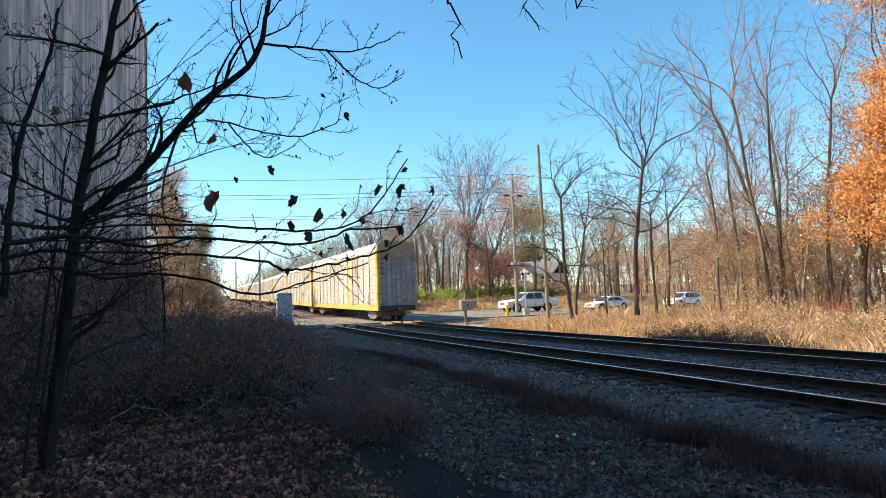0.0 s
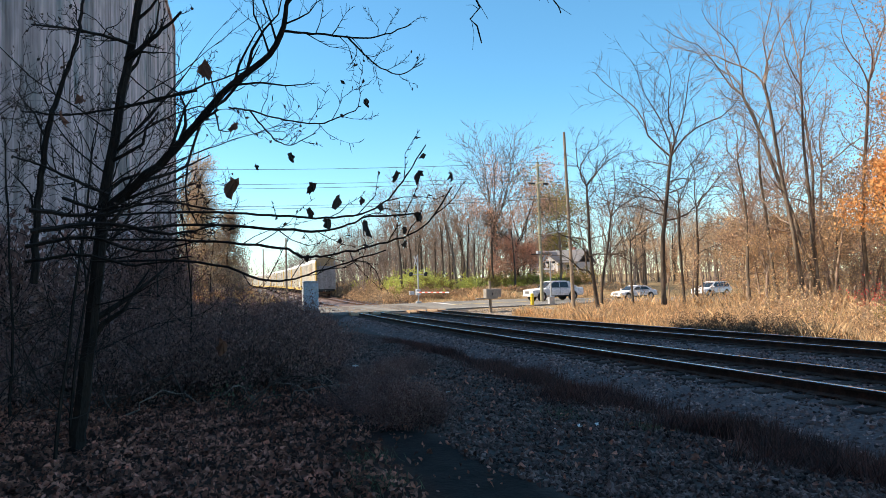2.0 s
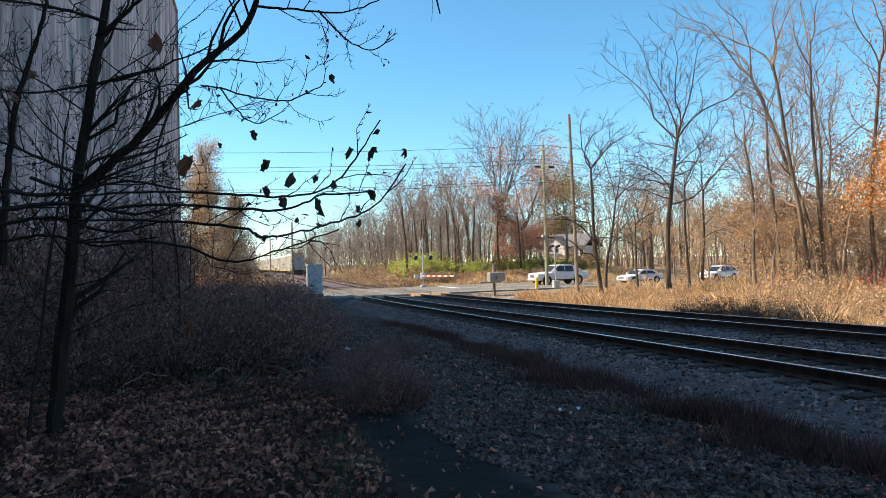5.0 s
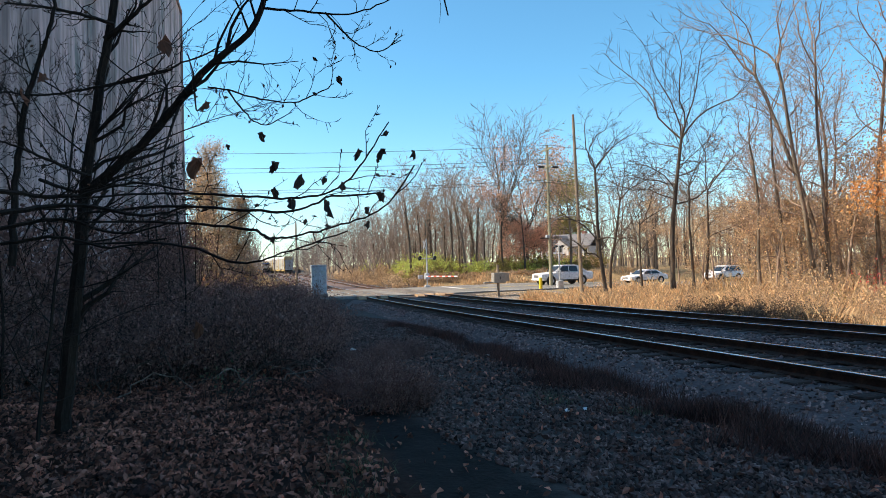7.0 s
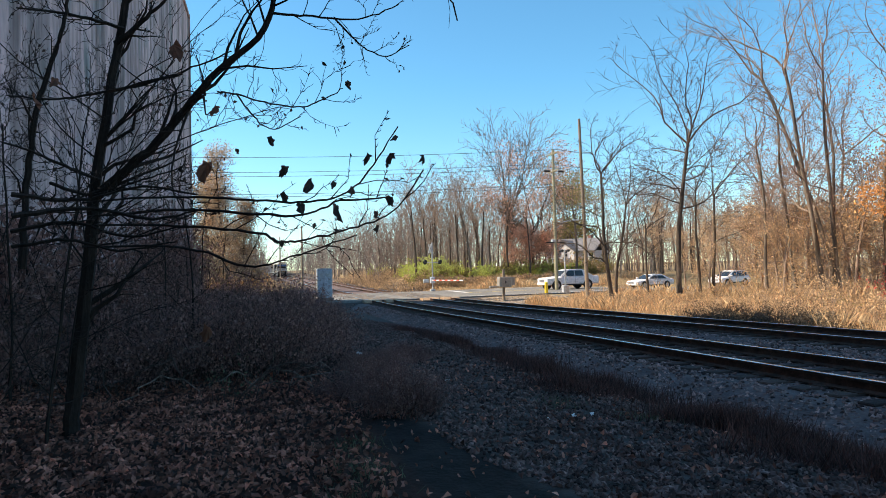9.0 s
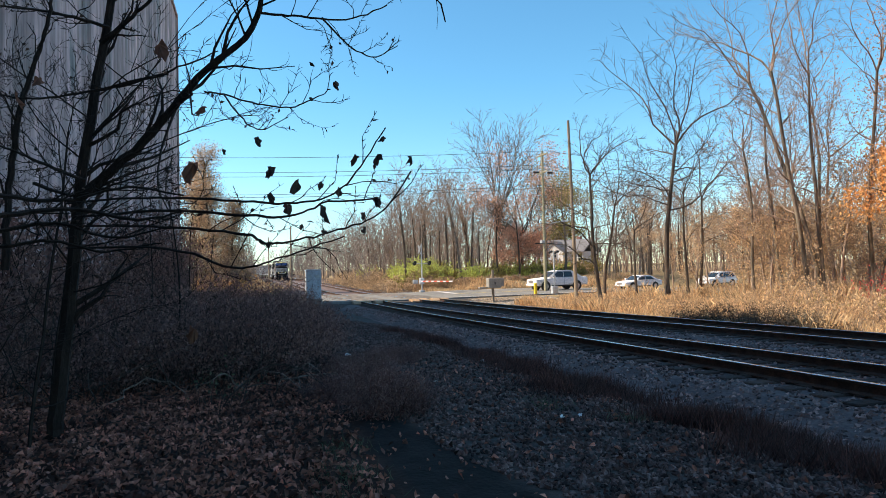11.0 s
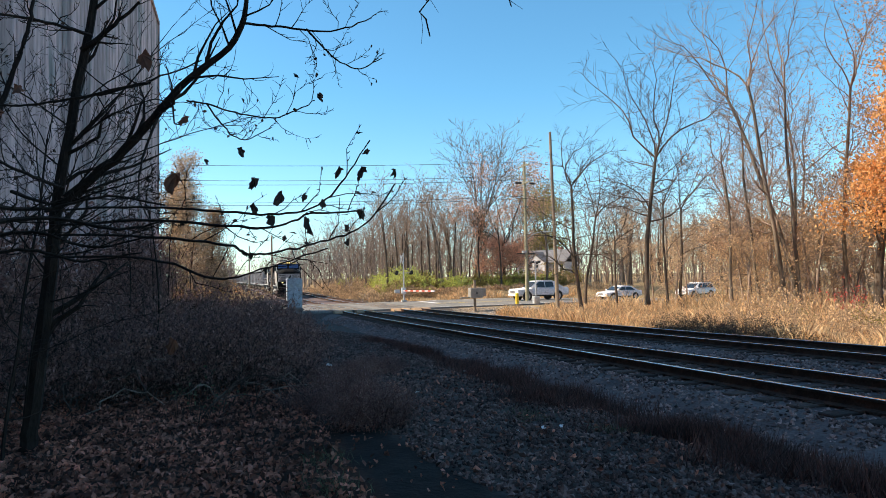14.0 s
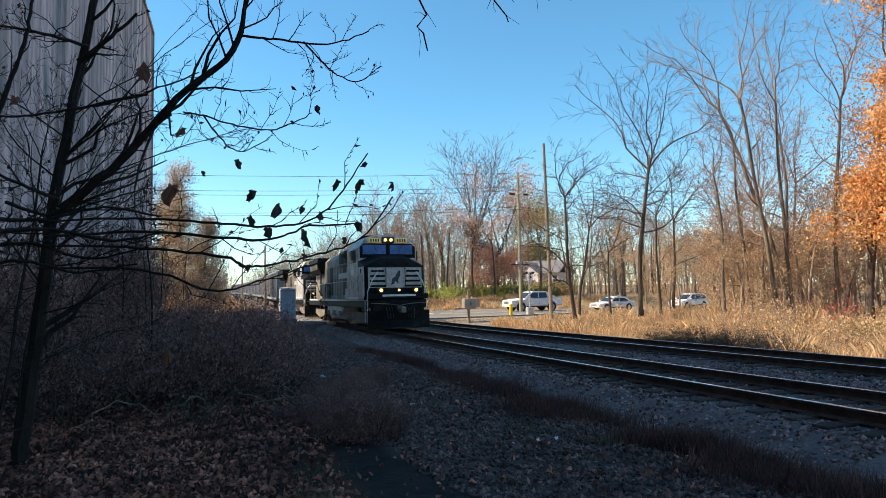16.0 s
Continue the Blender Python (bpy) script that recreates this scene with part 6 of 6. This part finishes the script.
    scatter(58, (16, 66, 68, 95), kinds, lambda x, y: off_house(x, y) and not (y < 76 and abs(x - 0.434 * y) < 4))
    scatter(56, (12, 36, 70, 220), kinds, lambda x, y: x > 16.5 + track_x(y, 0), (0.75, 1.1))
    scatter(24, (50, 95, 40, 90), kinds + tan, lambda x, y: abs(y - 53.2 - 0.1 * (x - 10)) > 11)
    scatter(22, (36, 60, 24, 44), tan + kinds[:2], sc=(0.7, 1.1))
    scatter(34, (28, 50, 28, 46), tan, sc=(0.6, 1.1))
    scatter(22, (38, 75, 2, 30), kinds + tan)
    scatter(16, (50, 80, 63, 72), tan)
    # trees past the building on the other side of the line
    for k, (x, y, h) in enumerate(((-4.3, 78, 17.0), (-6.6, 80, 14.5), (-2.6, 84, 12.0))):
        bare_tree(x, y, 130 + k, h, 0.19, M_BARK, "dense brown twiggy tree behind the building", group="dense trees by the line", limbs=40, lo=0.08, ratio=0.25, split=0.85, tops=3, busy=9, minr=0.016, spread=(35, 70), leaves=M_DRYBROWN if k else M_TAN, per=4, size=0.15, puff=0.5, crown=M_TWIG)
    scatter(26, (-24, -3.5, 72, 160), kinds + tan, lambda x, y: x < -1.5 + track_x(y, 0), (0.6, 0.95))
    # the brown mass of the woods further in
    rng = random.Random(17)
    paths = []

    def far_sapling(x, y, h):
        b = bough(rng, Vector((x, y, ground_z(x, y) - 0.2)), Vector((rng.gauss(0, 0.1), rng.gauss(0, 0.1), 1)), h, 0.07, 4, 0.08, 0.02)
        paths.append(b)
        out = []
        fork(rng, b, 13, 0.1, 1.0, 0.34, (20, 55), 0, out, None, 0.18, 0.06, 0.6, 0.034)
        for d, c in out:
            paths.append(c)
            o2 = []
            fork(rng, c, 3, 0.2, 1.0, 0.5, (20, 55), 0, o2, None, 0.2, 0.06, 0.7, 0.024)
            paths.extend(e for d2, e in o2)
    for _ in range(400):
        x, y = rng.uniform(15, 95), rng.uniform(84, 118)
        if x > 17 + track_x(y, 0) and not (y < 101 and abs(x - 0.515 * y) < 6.5):
            far_sapling(x, y, rng.uniform(6, 10.5))
    for _ in range(340):
        y = 84 + 240 * rng.random() ** 1.2
        far_sapling(track_x(y, 16.0 + rng.random() ** 1.8 * 26), y, rng.uniform(8, 13.5))
    for _ in range(110):
        x, y = rng.uniform(36, 64), rng.uniform(8, 47)
        if in_view_of_cars(x, y):
            continue
        far_sapling(x, y, rng.uniform(3.5, 6.5))
    for _ in range(150):
        far_sapling(rng.uniform(62, 100), rng.uniform(0, 88), rng.uniform(7, 11))
    for _ in range(160):
        y = rng.uniform(85, 330)
        far_sapling(track_x(y, 1.0 - rng.random() ** 2 * 30), y, rng.uniform(6, 10))
    for _ in range(60):
        far_sapling(rng.uniform(-90, 20), rng.uniform(330, 420), rng.uniform(10, 15))
    tagged(obj("far_woods", tubes(paths), M_FARTWIG), "dense brown leafless woods in the distance", "woods", kind="stuff")
    # understory
    rng = random.Random(31)
    for k in range(34):
        x = rng.uniform(16.0, 38)
        y = 65.5 + 0.1 * (x - 17) + rng.uniform(0, 5)
        thicket(x, y + 1.6, 1.6, 1.2, rng.uniform(1.3, 2.4), 28, 300 + k, M_YELLOW if rng.random() < 0.65 else M_OLIVE, "yellow-green leafy bush at the edge of the woods", M_TWIG, 0.16, 6, "leafy_bush")
    for k in range(16):
        y = 70 + 42 * rng.random()
        thicket(19.0 + track_x(y, 0) + rng.uniform(0, 2.5), y, 1.6, 1.6, rng.uniform(1.7, 2.7), 28, 740 + k, M_YELLOW, "yellow-green leafy bush at the edge of the woods", M_TWIG, 0.16, 6, "leafy_bush")
    for k in range(40):
        y = 65 + 70 * rng.random() ** 1.5
        x = 15.2 + track_x(y, 0) + rng.uniform(0, 3)
        thicket(x, y, 1.8, 1.6, rng.uniform(1.0, 1.9), 24, 340 + k, M_DRYBROWN if rng.random() < 0.6 else M_TAN, "brown brush bush on the bank beside the tracks", M_TWIG, 0.12, 4, "brush_bush")
    for k in range(18):
        x = rng.uniform(15.5, 33)
        thicket(x, 64.3 + 0.1 * (x - 17) + rng.uniform(0, 1.2), 1.5, 0.8, rng.uniform(0.5, 1.0), 26, 620 + k, M_DRYBROWN if k % 3 else M_TAN, "brown dried brush on the bank behind the road", M_TWIG, 0.1, 4, "brush_bush")
    for k in range(8):
        y = rng.uniform(80, 87)
        x = 0.515 * y + rng.uniform(-5, 5)
        thicket(x, y, 1.6, 1.4, rng.uniform(2.0, 3.0), 30, 700 + k, M_OLIVE if k % 2 else M_TAN, "olive and tan brush before the white house", M_TWIG, 0.17, 5, "leafy_bush")
    for k in range(44):
        x, y = rng.uniform(22, 42), rng.uniform(10, 44)
        if x < 24 and y > 36:
            x += 4
        if in_view_of_cars(x, y):
            continue
        thicket(x, y, 1.6, 1.5, rng.uniform(1.0, 2.2), 28, 370 + k, M_TAN, "tan dried brush among roadside trees", M_TWIG, 0.1, 3, "brush_bush")
    for k in range(26):
        y = rng.uniform(64, 110)
        thicket(rng.uniform(-9, 3.4) + track_x(y, 0), y, 1.8, 1.6, rng.uniform(1.0, 2.2), 24, 410 + k, M_TAN if k % 3 else M_ORANGE, "orange-brown brush beyond the crossing", M_TWIG, 0.14, 4, "brush_bush")
    # Dark-coloured brush that stands in for a patch of shade.
    for k in range(12):
        thicket(16.2 + 0.8 * (k % 3) + rng.uniform(-0.3, 0.3), 15.5 + 0.62 * k, 0.9, 1.0, rng.uniform(0.5, 0.9), 60, 450 + k, M_SHADEBRUSH, "dead brush coloured dark for shade at the edge of the dry grass", M_BRAMBLETWIG, 0.05, 4, "dead_brush")
    for k in range(16):
        x, y = rng.uniform(17, 24), rng.uniform(10, 37)
        thicket(x, y, 0.9, 1.0, rng.uniform(0.5, 1.0), 26, 470 + k, M_TAN if k % 2 else M_DRYBROWN, "low brown weed clump in dry grass", M_TWIG, 0.06, 3, "weed_clump")
    thicket(30.2, 25.2, 0.8, 0.8, 2.0, 18, 495, M_REDBUSH, "crimson-leaved bush under the orange oak", M_TWIG, 0.1, 2, "red_bush")
    for k in range(22):
        x, y = rng.uniform(20, 28), rng.uniform(12, 33)
        if not in_view_of_cars(x, y):
            thicket(x, y, 1.0, 1.0, rng.uniform(0.8, 1.5), 30, 500 + k, M_TAN if k % 3 else M_OLIVE, "brown and olive brush standing in dry grass", M_TWIG, 0.07, 3, "brush_bush")
    blades("dry_grass", 130000, (16.0, 26, 9, 43), (0.22, 0.66), M_GRASS, "tall straw-coloured dry grass beside the tracks", 5)
    blades("far_grass", 16000, (15.5, 45, 62.5, 68), (0.25, 0.7), M_GRASS, "straw-coloured grass verge behind the road", 6, width=0.02)
    blades("brush_grass", 20000, (26, 46, 12, 45), (0.4, 1.1), M_GRASS, "dry grass under the roadside trees", 7, width=0.018)


# ---- put the place together ----
build_ground()
build_ballast()
build_tower()
build_road()
build_poles()
build_signals()
vehicle(27.65, 55.2, 4, "pickup", "white pickup truck with a sloping rear pillar waiting at the crossing")
vehicle(37.8, 57.0, 6, "sedan", "white sedan queueing on the road")
vehicle(49.1, 59.0, 12, "suv", "white sport utility vehicle further back on the road")
build_house()
build_woods()
build_undergrowth()
build_vines()
build_sapling()
build_track(NEAR, "straight railway track with bright worn rail heads")
build_track(FAR, "second railway track with rusty rails on timber ties")

first_rack = autorack()
racks = [first_rack] + [copy_thing(first_rack, pose(0, 0, 0)) for _ in range(8)]
lead = locomotive()
engines = [lead, copy_thing(lead, pose(0, 0, 0))]
engines[1]["label"] = "second black and grey diesel locomotive coupled behind the leader"
first_hopper = hopper()
hoppers = [first_hopper] + [copy_thing(first_hopper, pose(0, 0, 0)) for _ in range(11)]


def motions():
    times = [0.5 * k for k in range(33)]
    for k, car in enumerate(racks):
        walk(car, [(t, on_track(45.9 + 26.3 * t + 28.3 * k, 27.4, FAR)) for t in times])
    for k, car in enumerate(engines):
        walk(car, [(t, on_track(30.2 + 28.0 * (16 - t) + 22.9 * k, 22.3, NEAR)) for t in times])
    for k, car in enumerate(hoppers):
        walk(car, [(t, on_track(76.1 + 28.0 * (16 - t) + 16.6 * k, 16.0, NEAR)) for t in times])


motions()
